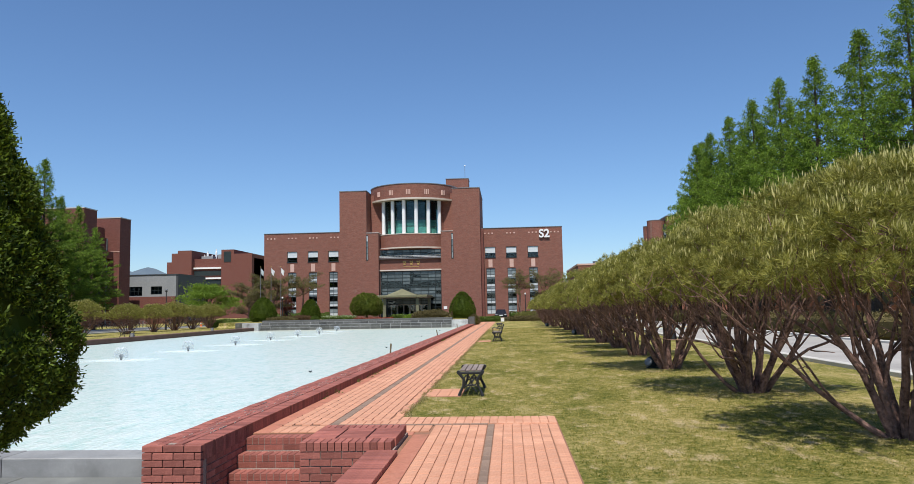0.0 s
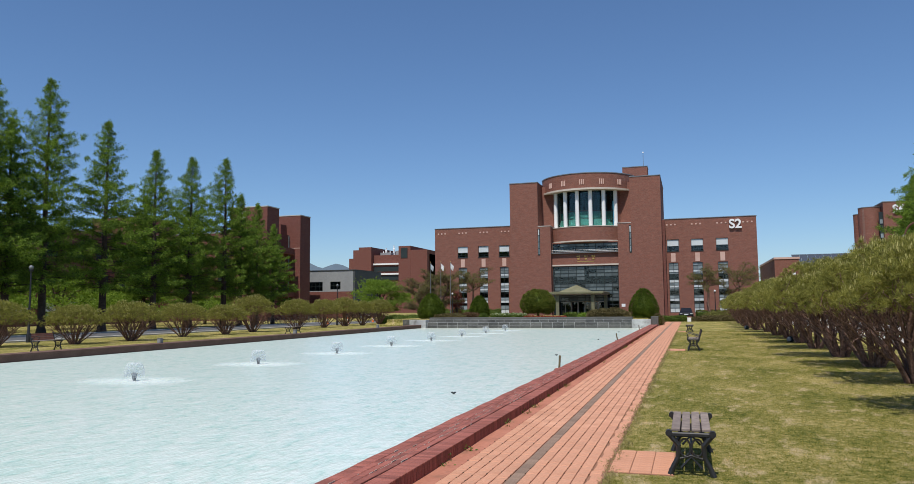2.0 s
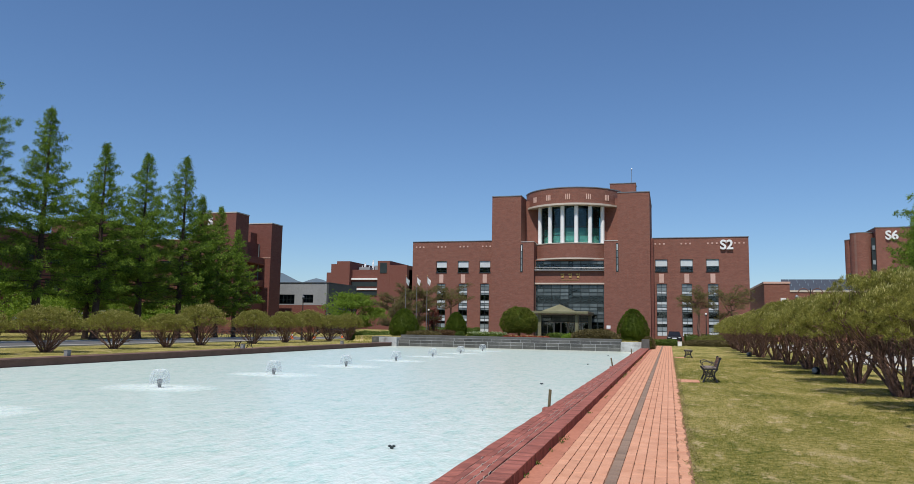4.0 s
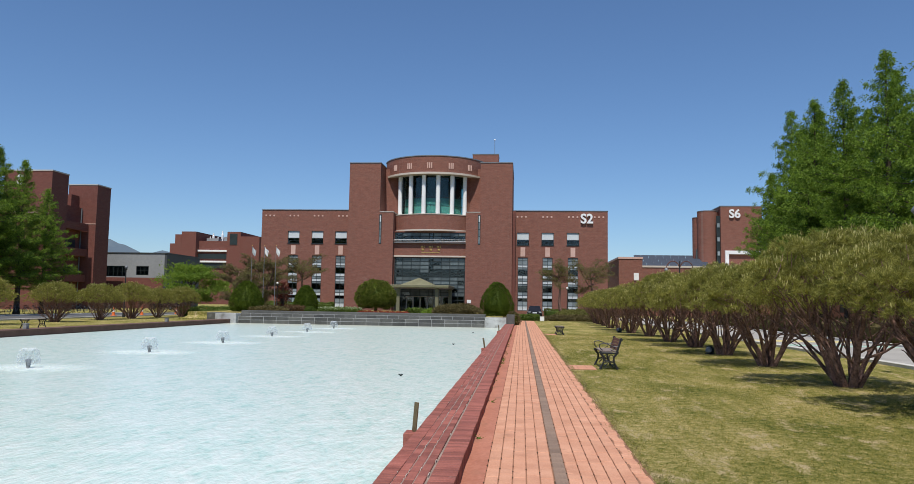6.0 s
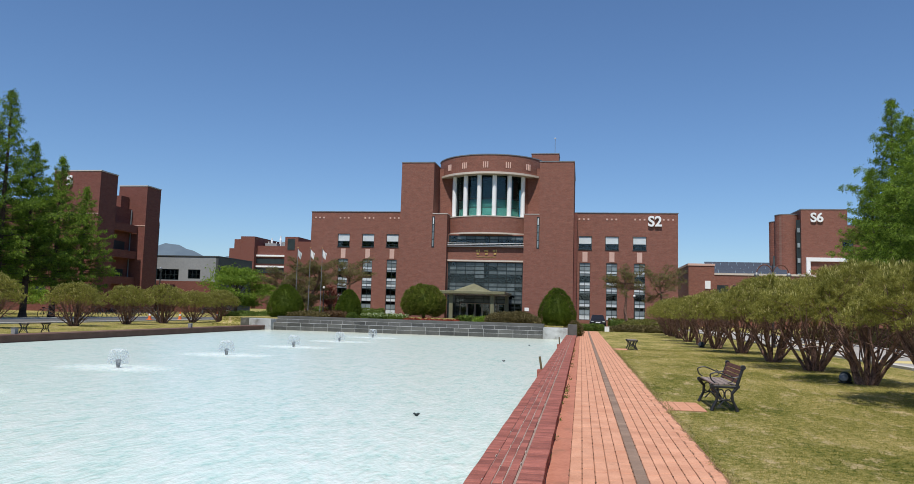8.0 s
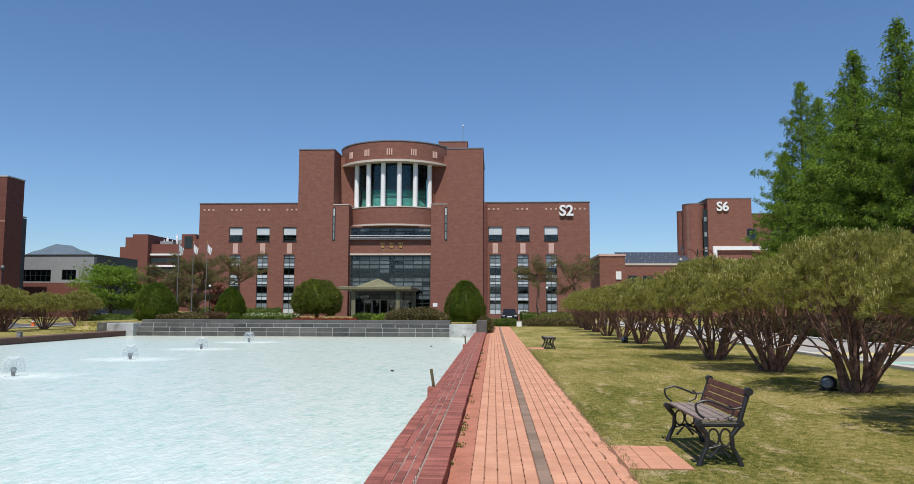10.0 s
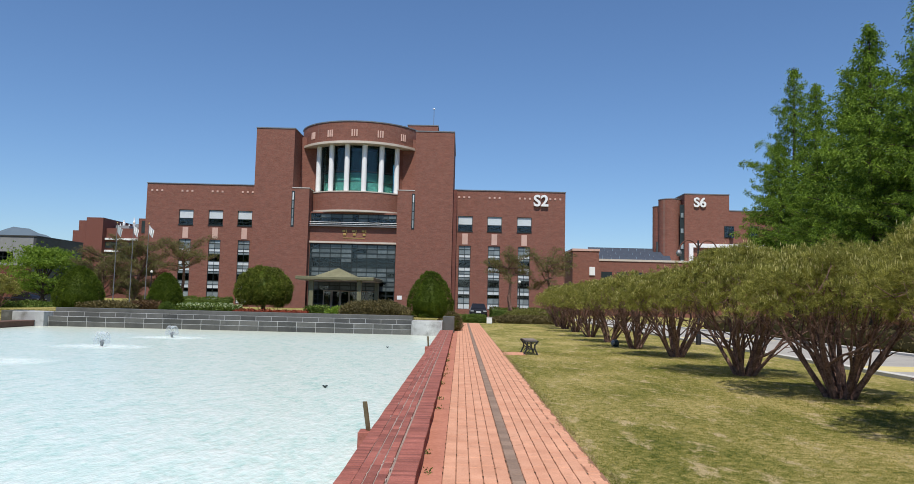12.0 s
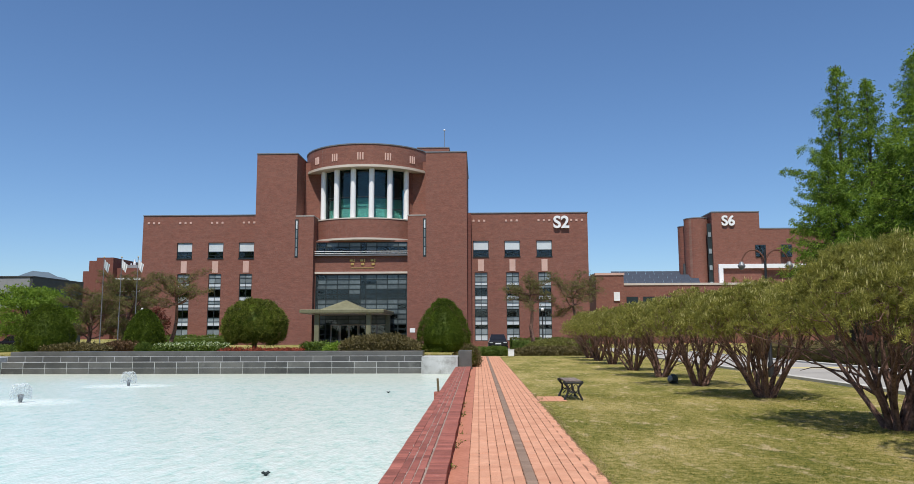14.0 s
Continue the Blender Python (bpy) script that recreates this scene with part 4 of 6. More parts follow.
sg = part("sign_letters", text_mesh("S6", 2.0, 0.10, 0.05), M_WHITE)
sg.matrix_basis = pose(35.6, 139.25, 17.45)
tagged(sg, "bold white S6 letters on red brick", "sign")

low = thing("brick_building", "low red brick building with rooftop solar panels", "building")
part("front_block", boxed(15.5, 19.3, 134, 160, -0.1, 9.3), M_BRICK, low)
part("coping", boxed(15.4, 19.4, 133.9, 160, 9.303, 9.62), M_PINK, low)
part("long_block", boxed(19.303, 40, 137, 160, -0.1, 8.1), M_BRICK, low)
part("coping", boxed(19.403, 40, 136.9, 160, 8.103, 8.4), M_CREAM, low)
for k in range(5):
    x = 20.2 + 2.3 * k
    part("window", boxed(x, x + 1.6, 136.9, 136.99, 5.3, 6.5), M_FRAME, low)
part("white_door", boxed(17.9, 18.7, 133.85, 133.99, 5.8, 7.0), M_WHITE, low)
for r in range(3):
    y, z = 138.4 + 2.6 * r, 8.78 + 0.72 * r
    for k in range(9):
        p = part("solar_panel", boxed(-0.625, 0.625, -0.55, 0.55, -0.02, 0.02), M_SOLAR, low)
        p.matrix_basis = pose(20.0 + 1.28 * k, y, z, 48)
    part("panel_rail", boxed(19.4, 30.9, y - 0.36, y - 0.30, z - 0.40, z - 0.33), M_WHITE, low)
    for k in range(5):
        part("panel_post", boxed(19.8 + 2.56 * k, 19.9 + 2.56 * k, y + 0.05, y + 0.12, 8.1, z), M_METAL, low)

grey = thing("grey_building", "low grey clad building with dark end wall", "building")
part("main_wall", holed_wall(-96, -57.6, 4.9, 8.8, 125, 0.3, [(-68.5, -63.9, 5.05, 6.75), (-62.3, -60.2, 5.3, 6.75)]), M_GREYWALL, grey)
part("roof_slab", boxed(-96, -57.6, 125.31, 137, 8.5, 8.8), M_GREYWALL, grey)
part("roof_edge", boxed(-96, -57.15, 124.9, 137, 8.803, 8.95), M_DARKWALL, grey)
part("end_wall", boxed(-57.59, -57.2, 125, 137, 0, 8.79), M_DARKWALL, grey)
part("brick_base", boxed(-96, -57.6, 124.8, 125.3, -0.1, 4.89), M_BRICKD, grey)
part("inner_wall", boxed(-96, -57.6, 128, 128.2, 0, 8.4), M_ROOM, grey)
for x0, x1, z0, n in ((-68.5, -63.9, 5.05, 6), (-62.3, -60.2, 5.3, 3)):
    window(grey, x0, x1, 125, z0, 6.75, n, 2, bar=0.07)

far = thing("brick_building", "distant red brick building with white bands and roof vents", "building")
part("main_block", boxed(-79, -62, 180, 205, -0.1, 15.6), M_BRICKD, far)
for x0, x1, h in ((-84, -82.8, 14.8), (-82.79, -81.2, 17.0), (-81.19, -77.6, 17.7), (-69.9, -66.6, 17.7), (-66.59, -62.0, 16.6)):
    part("tower", boxed(x0, x1, 178.4, 200, -0.1, h), M_BRICKD, far)
for z in (10.4, 13.0):
    part("white_band", boxed(-78.9, -69.9, 179.5, 179.98, z, z + 0.4), M_WHITE, far)
for z in (9.0, 11.3):
    part("window_band", boxed(-78.9, -69.9, 179.8, 179.99, z, z + 1.2), M_FRAME, far)
part("roof_window", boxed(-69.2, -67.4, 178.3, 178.39, 14.6, 17.2), M_FRAME, far)
for x, h, r in ((-77.4, 1.6, 0.2), (-76.6, 2.4, 0.3), (-75.4, 1.5, 0.24), (-74.3, 3.0, 0.28), (-73.0, 1.2, 0.35), (-71.8, 2.8, 0.26), (-70.7, 1.9, 0.3)):
    part("roof_vent", lathe(bmesh.new(), [(r, 0), (r, h * 0.7), (r * 0.55, h * 0.8), (r * 0.55, h)], 10, (x, 186, 15.6)), M_WHITE, far)
part("roof_plant_room", boxed(-77.0, -74.0, 183, 185, 15.603, 16.5), M_GREYWALL, far)
part("roof_plant_room", boxed(-72.6, -70.6, 183, 185, 15.603, 16.9), M_GREYWALL, far)

# the far building stands half as far again behind the grey one
far.matrix_basis = Matrix.Translation(Vector((1.2, 5.7, 1.5)) * -0.4) @ Matrix.Diagonal((1.4, 1.4, 1.4, 1))
side = thing("brick_building", "long low red brick building behind the redwoods", "building")
bm = holed_wall(0, 110, -0.1, 8.4, 0, 0.4, [(3 + 5 * k, 6 + 5 * k, z, z + 1.6) for k in range(21) for z in (1.2, 4.8)])
wl2 = part("long_wall", bm, M_BRICK, side)
wl2.matrix_basis = pose(38, 118, 0, 0, 0, -90)
part("back_wall", boxed(39.2, 52, 8, 118, -0.1, 8.2), M_ROOM, side)
part("roof_rim", boxed(37.9, 52, 8, 118, 8.403, 8.55), M_METAL, side)
for k in range(21):
    for z in (1.2, 4.8):
        part("window", boxed(38.15, 38.22, 118 - 6 - 5 * k, 118 - 3 - 5 * k, z, z + 1.6), M_FRAME, side)

hills = thing("hills", "hazy blue-green wooded hills on the horizon", "hill", kind="structure")
for seed, y, x0, x1, hb, sc in ((1, 1500, -1900, -560, 112, 300), (2, 2300, -2400, 2400, 70, 420)):
    bm = bmesh.new()
    prev = None
    for k in range(81):
        x = x0 + (x1 - x0) * k / 80
        h = max(1, 45 * math.sin(math.pi * k / 80) * (0.8 + 0.5 * noise.noise(Vector((x / sc, 7.3, 0)))))
        if seed == 1:
            h = float(np.interp(x, (-1900, -1250, -1050, -960, -915, -880, -850, -811, -794, -761, -735, -700, -620, -560), (5, 32, 84, 114, 130, 127, 117, 98, 94, 105, 98, 70, 20, 1))) + 3.5 * noise.noise(Vector((x / 25, 2, 0)))
        q = [bm.verts.new((x, y - 250, -1)), bm.verts.new((x, y + 1, h)), bm.verts.new((x, y + 600, -1))]
        if prev:
            bm.faces.new((prev[0], q[0], q[1], prev[1]))
            bm.faces.new((prev[1], q[1], q[2], prev[2]))
        prev = q
    part("ridge", bm, M_HILL, hills, smooth=True)


# ---- plants ----
def curved(rng, p, d, length, n, bend, up):
    """Points of a limb that starts at p in direction d and wanders."""
    pts, d = [Vector(p)], Vector(d).normalized()
    for _ in range(n):
        d = (d + Vector(rng.normal(size=3)) * bend + Vector((0, 0, up))).normalized()
        pts.append(pts[-1] + d * (length / n))
    return pts


def shrub_pine(seed, rim=1.50, top=2.90, radius=2.0, mains=13, clumps=125, tufts=20, needles=36, wide=0.0062, fan=0.52, limb=None, candles=0.35):
    """A many-stemmed table pine: forking bare stems that fan out under a domed umbrella of needle clumps with pale candles."""
    rng = np.random.default_rng(seed)
    ob = new("table_pine")
    ends = []
    for k in range(mains):
        bm = bmesh.new()
        a = 2 * math.pi * (k * 0.618 + rng.uniform(-0.06, 0.06))
        f = math.sqrt((k + 0.5) / mains)
        lean = 0.07 + fan * f
        low = limb is not None and k == mains - 1
        if low:
            a, lean = radians(limb), 0.95
        d = Vector((math.cos(a) * math.sin(lean), math.sin(a) * math.sin(lean), math.cos(lean)))
        b = (math.cos(a) * 0.19 * f, math.sin(a) * 0.19 * f, -0.04)
        r = (0.030 if low else rng.uniform(0.040, 0.064)) * (11 / mains) ** 0.5
        pts = curved(rng, b, d, (rim + 0.35) / math.cos(min(lean, 0.75)) ** 0.85, 8, 0.085, 0.02)
        tube(bm, pts, [r * q for q in (1.45, 1.12, 1.0, 0.92, 0.82, 0.70, 0.56, 0.42, 0.28)], 8)
        ends.append(pts[-1])
        for i in (2, 3, 4, 5, 6):
            if rng.uniform() < 0.15:
                continue
            dd = ((pts[i + 1] - pts[i]).normalized() + Vector(rng.normal(size=3)) * 0.36 + Vector((math.cos(a), math.sin(a), 0)) * rng.uniform(-0.25, 0.35)).normalized()
            dd.z = max(dd.z, 0.45)
            q = curved(rng, pts[i], dd, min(1.6, max(0.45, (rim + 0.3 - pts[i].z) / dd.z)), 6, 0.13, 0.02)
            rq = r * (1.0 - 0.1 * i) * rng.uniform(0.5, 0.75)
            tube(bm, q, [rq * w for w in (1.1, 0.95, 0.85, 0.75, 0.6, 0.45, 0.3)], 6)
            ends += [q[-1], q[-2]]
            for j in (2, 4):
                t = curved(rng, q[j], (q[j + 1] - q[j]).normalized() + Vector(rng.normal(size=3)) * 0.5, rng.uniform(0.35, 0.65), 4, 0.18, 0.06)
                tube(bm, t, [rq * w for w in (0.55, 0.45, 0.36, 0.28, 0.16)], 5)
                ends.append(t[-1])
        part("stem", bm, M_BARK, ob, smooth=True)
    under = clumps * 3 // 5
    m = clumps + under
    i = np.arange(m)
    a = i * 2.39996 + rng.uniform(-0.3, 0.3, m)
    rr = np.where(i < clumps, np.sqrt((i + 0.5) / clumps), np.sqrt((i - clumps + 0.5) / under) * 0.9) * rng.uniform(0.92, 1.04, m)
    lob = 1 + 0.08 * np.sin(3 * a + seed) + 0.06 * np.sin(5 * a + 2 * seed)
    z = rim + 0.08 + (top - rim - 0.25) * np.clip(1 - rr ** 2.4, 0, 1) ** 0.8 + rng.normal(size=m) * 0.075 - np.where(i < clumps, 0.0, 0.38)
    z = np.maximum(z, rim + 0.45 * (1 - rr))
    cl = np.stack([(radius - 0.2) * lob * rr * np.cos(a), (radius - 0.2) * lob * rr * np.sin(a), z], 1)
    bm = bmesh.new()
    e = np.array([tuple(q) for q in ends])
    for c in cl:
        gap = np.linalg.norm((e - c) * np.array([1, 1, 0.7]), axis=1)
        q = e[np.argmin(gap)]
        if gap.min() > 0.65:
            continue
        mid = (q + c) / 2 + rng.normal(size=3) * 0.05 + np.array([0, 0, -0.04])
        tube(bm, [q, mid, c], [0.011, 0.008, 0.004], 4)
    part("twig_growth", bm, M_BARK, ob)["kind"] = "stuff"
    cr = np.repeat(rng.uniform(0.23, 0.35, m), tufts)[:, None] * radius / 1.95
    o = rng.normal(size=(m * tufts, 3))
    o /= np.linalg.norm(o, axis=1)[:, None]
    o[:, 2] = np.where(o[:, 2] < -0.2, -o[:, 2], o[:, 2])
    c = np.repeat(cl, tufts, axis=0) + o * cr * np.array([1, 1, 0.72]) * rng.uniform(0.7, 1.05, (m * tufts, 1))
    axis = o + np.array([0, 0, 0.35])
    v = [leaves(rng, c, 0.088, wide, needles, 0.014, 0.0, axis * 0.85)]
    v.append(leaves(rng, e[e[:, 2] > rim], 0.085, wide, needles, 0.035, 0.3))
    part("crown", mesh_np("crown", *join_np(v)), M_NEEDLE, ob, "dense green needle umbrella in clumps")
    lit = (o[:, 2] > 0.45) & (np.arange(m * tufts) < clumps * tufts) & (rng.uniform(0, 1, m * tufts) < candles + 0.4 * np.sin(c[:, 0] * 2.3 + seed) * np.sin(c[:, 1] * 2.9))
    part("candle_growth", mesh_np("candle_growth", *leaves(rng, c[lit] + np.array([0, 0, 0.03]), 0.085, max(0.012, wide * 1.1), 4, 0.03, 4.5)), M_CANDLE, ob, "pale yellow upright candles")
    return ob


def redwood(seed, h):
    """A dawn redwood: straight tapering trunk, bare at the foot, with layered branches and feathery sprays."""
    rng = np.random.default_rng(seed)
    ob = new("dawn_redwood")
    bm = bmesh.new()
    tube(bm, [(0, 0, -0.1), (0, 0, 0.5), (0.05, 0, h * 0.3), (0, 0.05, h * 0.7), (0, 0, h)], [0.42, 0.29, 0.22, 0.10, 0.02], 10)
    part("trunk", bm, M_BARK2, ob, "straight dark brown trunk")
    bm = bmesh.new()
    cs, outs = [], []
    n = 135
    for k in range(n):
        f = (k + rng.uniform(0, 1)) / n
        z = h * (0.19 + 0.80 * f)
        a = k * 2.4 + rng.uniform(-0.5, 0.5)
        reach = min(3.6, 0.03 + 0.41 * (h - z)) * rng.uniform(0.45, 1.16) * min(1.0, 0.75 + 2.5 * f)
        rise = 0.05 + 0.5 * f + rng.uniform(-0.1, 0.12)
        side = np.array([-math.sin(a), math.cos(a), 0.0])
        tip = np.array([math.cos(a) * reach, math.sin(a) * reach, z + reach * rise])
        base = np.array([0, 0, z])
        if reach > 0.4:
            tube(bm, [base, (base + tip) / 2 + np.array([0, 0, -0.08]), tip], [0.045 * (1.15 - f), 0.03 * (1.15 - f), 0.008], 5)
        m = max(3, int(5.6 * reach))
        for i in range(m):
            u = 0.25 + 0.8 * (i + rng.uniform(0, 1)) / m
            cs.append(base + (tip - base) * u + side * rng.normal() * 0.20 * min(reach, 1.8) * u + np.array([0, 0, rng.normal() * 0.07 - 0.03]))
            outs.append((math.cos(a) * 0.7, math.sin(a) * 0.7, 0.1))
    part("branch_growth", bm, M_BARK2, ob)["kind"] = "stuff"
    part("crown", mesh_np("crown", *leaves(rng, np.array(cs), 0.16, 0.056, 32, 0.10, -0.05, np.array(outs), 0.3)), M_META, ob, "feathery fresh green crown in layers")
    return ob


def blob_leaves(rng, n, rx, ry, z0, z1, prof, length, width, per, spread, jag=0.05, tufts=150):
    """Leaf clumps on a rounded body whose width over its height follows prof, bulging in rising tufts with dark seams between."""
    tu, ta = rng.uniform(0, 1, tufts), rng.uniform(0, 2 * math.pi, tufts)
    w = np.interp(tu, *zip(*prof))
    hub = np.stack([rx * w * np.cos(ta), ry * w * np.sin(ta), z0 + (z1 - z0) * tu], 1)
    u, a = rng.uniform(0, 1, n), rng.uniform(0, 2 * math.pi, n)
    r = np.interp(u, *zip(*prof))
    c = np.stack([rx * r * np.cos(a), ry * r * np.sin(a), z0 + (z1 - z0) * u], 1)
    q = np.linalg.norm((c[:, None] - hub[None]) * np.array([1, 1, 0.6]), axis=2)
    k = np.argmin(q, axis=1)
    size = 1.25 * math.sqrt(2 * math.pi * (rx + ry) / 2 * (z1 - z0) / tufts / 2)
    bulge = np.clip(1 - (q.min(axis=1) / size) ** 2, -1, 1)
    out = np.stack([np.cos(a), np.sin(a), 1.2 * (u - 0.4)], 1)
    c = c * np.array([0.93, 0.93, 1]) + out * (bulge * 0.11 * rx + jag * 0.4 * rx * rng.normal(size=n) - 0.05 * rng.uniform(0, 1, n))[:, None]
    c += (hub[k] - c) * 0.18
    return leaves(rng, c, length, width, per, spread, 0.45, out * 0.45)


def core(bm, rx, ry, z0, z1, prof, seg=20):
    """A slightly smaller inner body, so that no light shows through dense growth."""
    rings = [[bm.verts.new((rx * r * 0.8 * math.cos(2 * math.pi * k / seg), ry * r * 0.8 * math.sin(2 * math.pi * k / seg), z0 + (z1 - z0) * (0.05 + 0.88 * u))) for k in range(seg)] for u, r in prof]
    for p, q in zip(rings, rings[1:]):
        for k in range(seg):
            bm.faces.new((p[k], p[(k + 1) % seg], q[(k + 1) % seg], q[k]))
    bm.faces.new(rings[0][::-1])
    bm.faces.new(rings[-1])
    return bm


BULLET = [(0, 0.72), (0.15, 0.96), (0.35, 1.0), (0.6, 0.82), (0.8, 0.55), (0.93, 0.3), (1, 0.06)]
DOME = [(0, 0.55), (0.12, 0.9), (0.3, 1.0), (0.55, 0.97), (0.78, 0.75), (0.92, 0.45), (1, 0.08)]


def clipped(name, label, at, rx, z0, z1, prof, material, seed, n=5600, leaf=0.07, trunk=True, ry=None, per=7):
    rng = np.random.default_rng(seed)
    ob = thing(name, label, "tree" if trunk else "bush", at=at)
    part("crown", mesh_np("crown", *blob_leaves(rng, n, rx, ry or rx, z0, z1, prof, leaf, leaf * 0.36, per, leaf * 0.5)), material, ob)
    # Solid filler body; its dark green stands for the shade inside the crown.
    part("inner_growth", core(bmesh.new(), rx, ry or rx, z0, z1, prof), M_THUJA, ob, "dark green filler in the crown, inner shade put into its colour")
    part("trunk", tube(bmesh.new(), [(0, 0, -0.05), (0.02, 0, z0 + 0.4)], [0.14, 0.11], 8), M_BARK2, ob)
    return ob


def hedge(name, label, x0, x1, y0, y1, z0, z1, material, seed, flowers=None, density=160, mound=0.0):
    """A clipped hedge: a dense body of leaves with rounded, uneven edges; mound: how far it slopes down to its ends."""
    rng = np.random.default_rng(seed)
    ob = thing(name, label, "hedge", at=((x0 + x1) / 2, (y0 + y1) / 2, z0))
    w, d, h = (x1 - x0) / 2, (y1 - y0) / 2, z1 - z0
    bm = boxed(-w + 0.12 + 0.3 * mound * w, w - 0.12 - 0.3 * mound * w, -d + 0.12, d - 0.12, -0.02, (h - 0.08) * (1 - 0.35 * mound), min(0.15, h / 3))
    part("inner_growth", bm, material, ob)
    n = int(density * (4 * w * d + 4 * (w + d) * h))
    n = min(n, 9000)
    p = rng.uniform(-1, 1, (n, 3))
    k = rng.integers(0, 4, n)
    p[k == 0, 2] = 1
    p[k == 1, 1] = -1
    p[k == 2, 2] = 1
    p[k == 3, 0] = np.sign(p[k == 3, 0])
    bumpy = 1 + 0.05 * np.sin(3 * w * p[:, 0]) + 0.04 * rng.normal(size=n)
    c = np.stack([w * p[:, 0] * 0.98, d * p[:, 1] * 0.98, h * (0.5 + 0.5 * p[:, 2]) * bumpy * (1 - mound * (0.75 * np.abs(p[:, 0]) ** 2.6 + 0.25 * np.abs(p[:, 1]) ** 3))], 1)
    part("leaves", mesh_np("leaves", *leaves(rng, c, 0.11, 0.055, 4, 0.05, 0.4)), material, ob)
    if flowers:
        t = c[c[:, 2] > h * 0.75][::3]
        part("blossom", mesh_np("blossom", *leaves(rng, t + np.array([0, 0, 0.05]), 0.09, 0.08, 3, 0.06, 0.5)), flowers, ob)
    return ob


def umbrella_pine(name, label, at, h, spread, seed, material=None, dense=1.0, low=5):
    """A tall bent red pine with cloud-like flat pads of needles."""
    rng = np.random.default_rng(seed)
    ob = thing(name, label, "tree", at=at)
    bm = bmesh.new()
    trunk = curved(rng, (0, 0, -0.1), (rng.uniform(-0.2, 0.2), 0, 1), h * 0.88, 8, 0.11, 0.1)
    tube(bm, trunk, [0.20 - 0.016 * i for i in range(9)], 8)
    cs = []
    for k in range(int(12 * min(dense, 1.8))):
        i = low + k % (9 - low)
        a = k * 2.4 + rng.uniform(-0.4, 0.4)
        limb = curved(rng, trunk[i], (math.cos(a), math.sin(a), 0.25), spread * rng.uniform(0.75, 1.2), 5, 0.25, 0.03)
        tube(bm, limb, [0.06, 0.05, 0.04, 0.03, 0.02, 0.012], 6)
        for q in limb[2:]:
            m = int(11 * dense)
            pad = np.array(tuple(q)) + rng.normal(size=(m, 3)) * np.array([0.28, 0.28, 0.10]) + np.array([0, 0, 0.15])
            cs.append(pad)
            for c in pad[::3]:
                tube(bm, [q, (np.array(tuple(q)) + c) / 2 + np.array([0, 0, -0.05]), c], [0.018, 0.012, 0.006], 4)
    cs.append(np.array(tuple(trunk[-1])) + rng.normal(size=(36, 3)) * np.array([0.7, 0.7, 0.2]))
    part("trunk", bm, M_BARK, ob, smooth=True)
    part("crown", mesh_np("crown", *leaves(rng, np.concatenate(cs), 0.13, 0.026, 16, 0.06, 0.3)), material or M_PINE2, ob)
    return ob


def broad_tree(name, label, at, h, r, z0, seed, material, n=1500, leaf=0.24):
    """A broad-crowned tree of layered, uneven leaf clouds."""
    rng = np.random.default_rng(seed)
    ob = thing(name, label, "tree", at=at)
    bm = bmesh.new()
    tube(bm, [(0, 0, -0.1), (0.05, 0, z0 * 0.6), (0, 0.05, z0 + (h - z0) * 0.6)], [0.22, 0.17, 0.06], 9)
    cs = []
    for k in range(30):
        a, u = rng.uniform(0, 6.28), rng.uniform(0, 1)
        rr = r * math.sqrt(rng.uniform(0.15, 1)) * math.sqrt(max(0.08, 1 - (1.5 * u - 0.45) ** 2))
        c = np.array([rr * math.cos(a), rr * math.sin(a), z0 + (h - z0) * u])
        tube(bm, [(0, 0, z0 * 0.7 + (h - z0) * u * 0.4), c * np.array([0.5, 0.5, 0.93]), c], [0.06, 0.035, 0.012], 5)
        cs.append(c + rng.normal(size=(n // 30, 3)) * np.array([r * 0.21, r * 0.21, (h - z0) * 0.05]))
    part("trunk", bm, M_BARK2, ob)
    part("crown", mesh_np("crown", *leaves(rng, np.concatenate(cs), leaf, leaf * 0.55, 9, leaf * 0.45, 0.1)), material, ob)
    return ob


# the row of table pines along the lawn
NEAR_PINE = "many-stemmed table pine with pale spring candles on the lawn"
protos = [tagged(shrub_pine(s, limb=a, candles=c), NEAR_PINE, "tree", "pines beside the path") for s, a, c in ((3, 176, 0.95), (8, 40, 0.85), (15, None, 0.4), (22, None, 0.35))]
plain = [shrub_pine(s, clumps=105, tufts=15, needles=20, wide=0.012) for s in (18, 27)]
low_pines = [shrub_pine(s, 1.36, 2.75, 2.05, 20, 115, 14, 16, 0.017, 0.74) for s in (31, 36, 44)]
ROW = ((6.8, 4.9, 1.06), (6.53, 9.4, 1.06), (6.2, 14.45, 1.03), (6.3, 19.5, 1.03), (6.4, 23.9, 1.02), (6.33, 27.95, 1.04), (6.35, 32.95, 1.0), (6.42, 37.5, 0.98), (6.5, 42.0, 1.0),
       (6.3, 46.1, 1.01), (6.4, 52.0, 0.98), (6.05, 56.1, 0.93), (5.95, 60.4, 0.93), (5.95, 65.0, 0.92), (6.15, 71.0, 0.92), (6.2, 75.5, 0.92), (6.4, 80.0, 0.92))
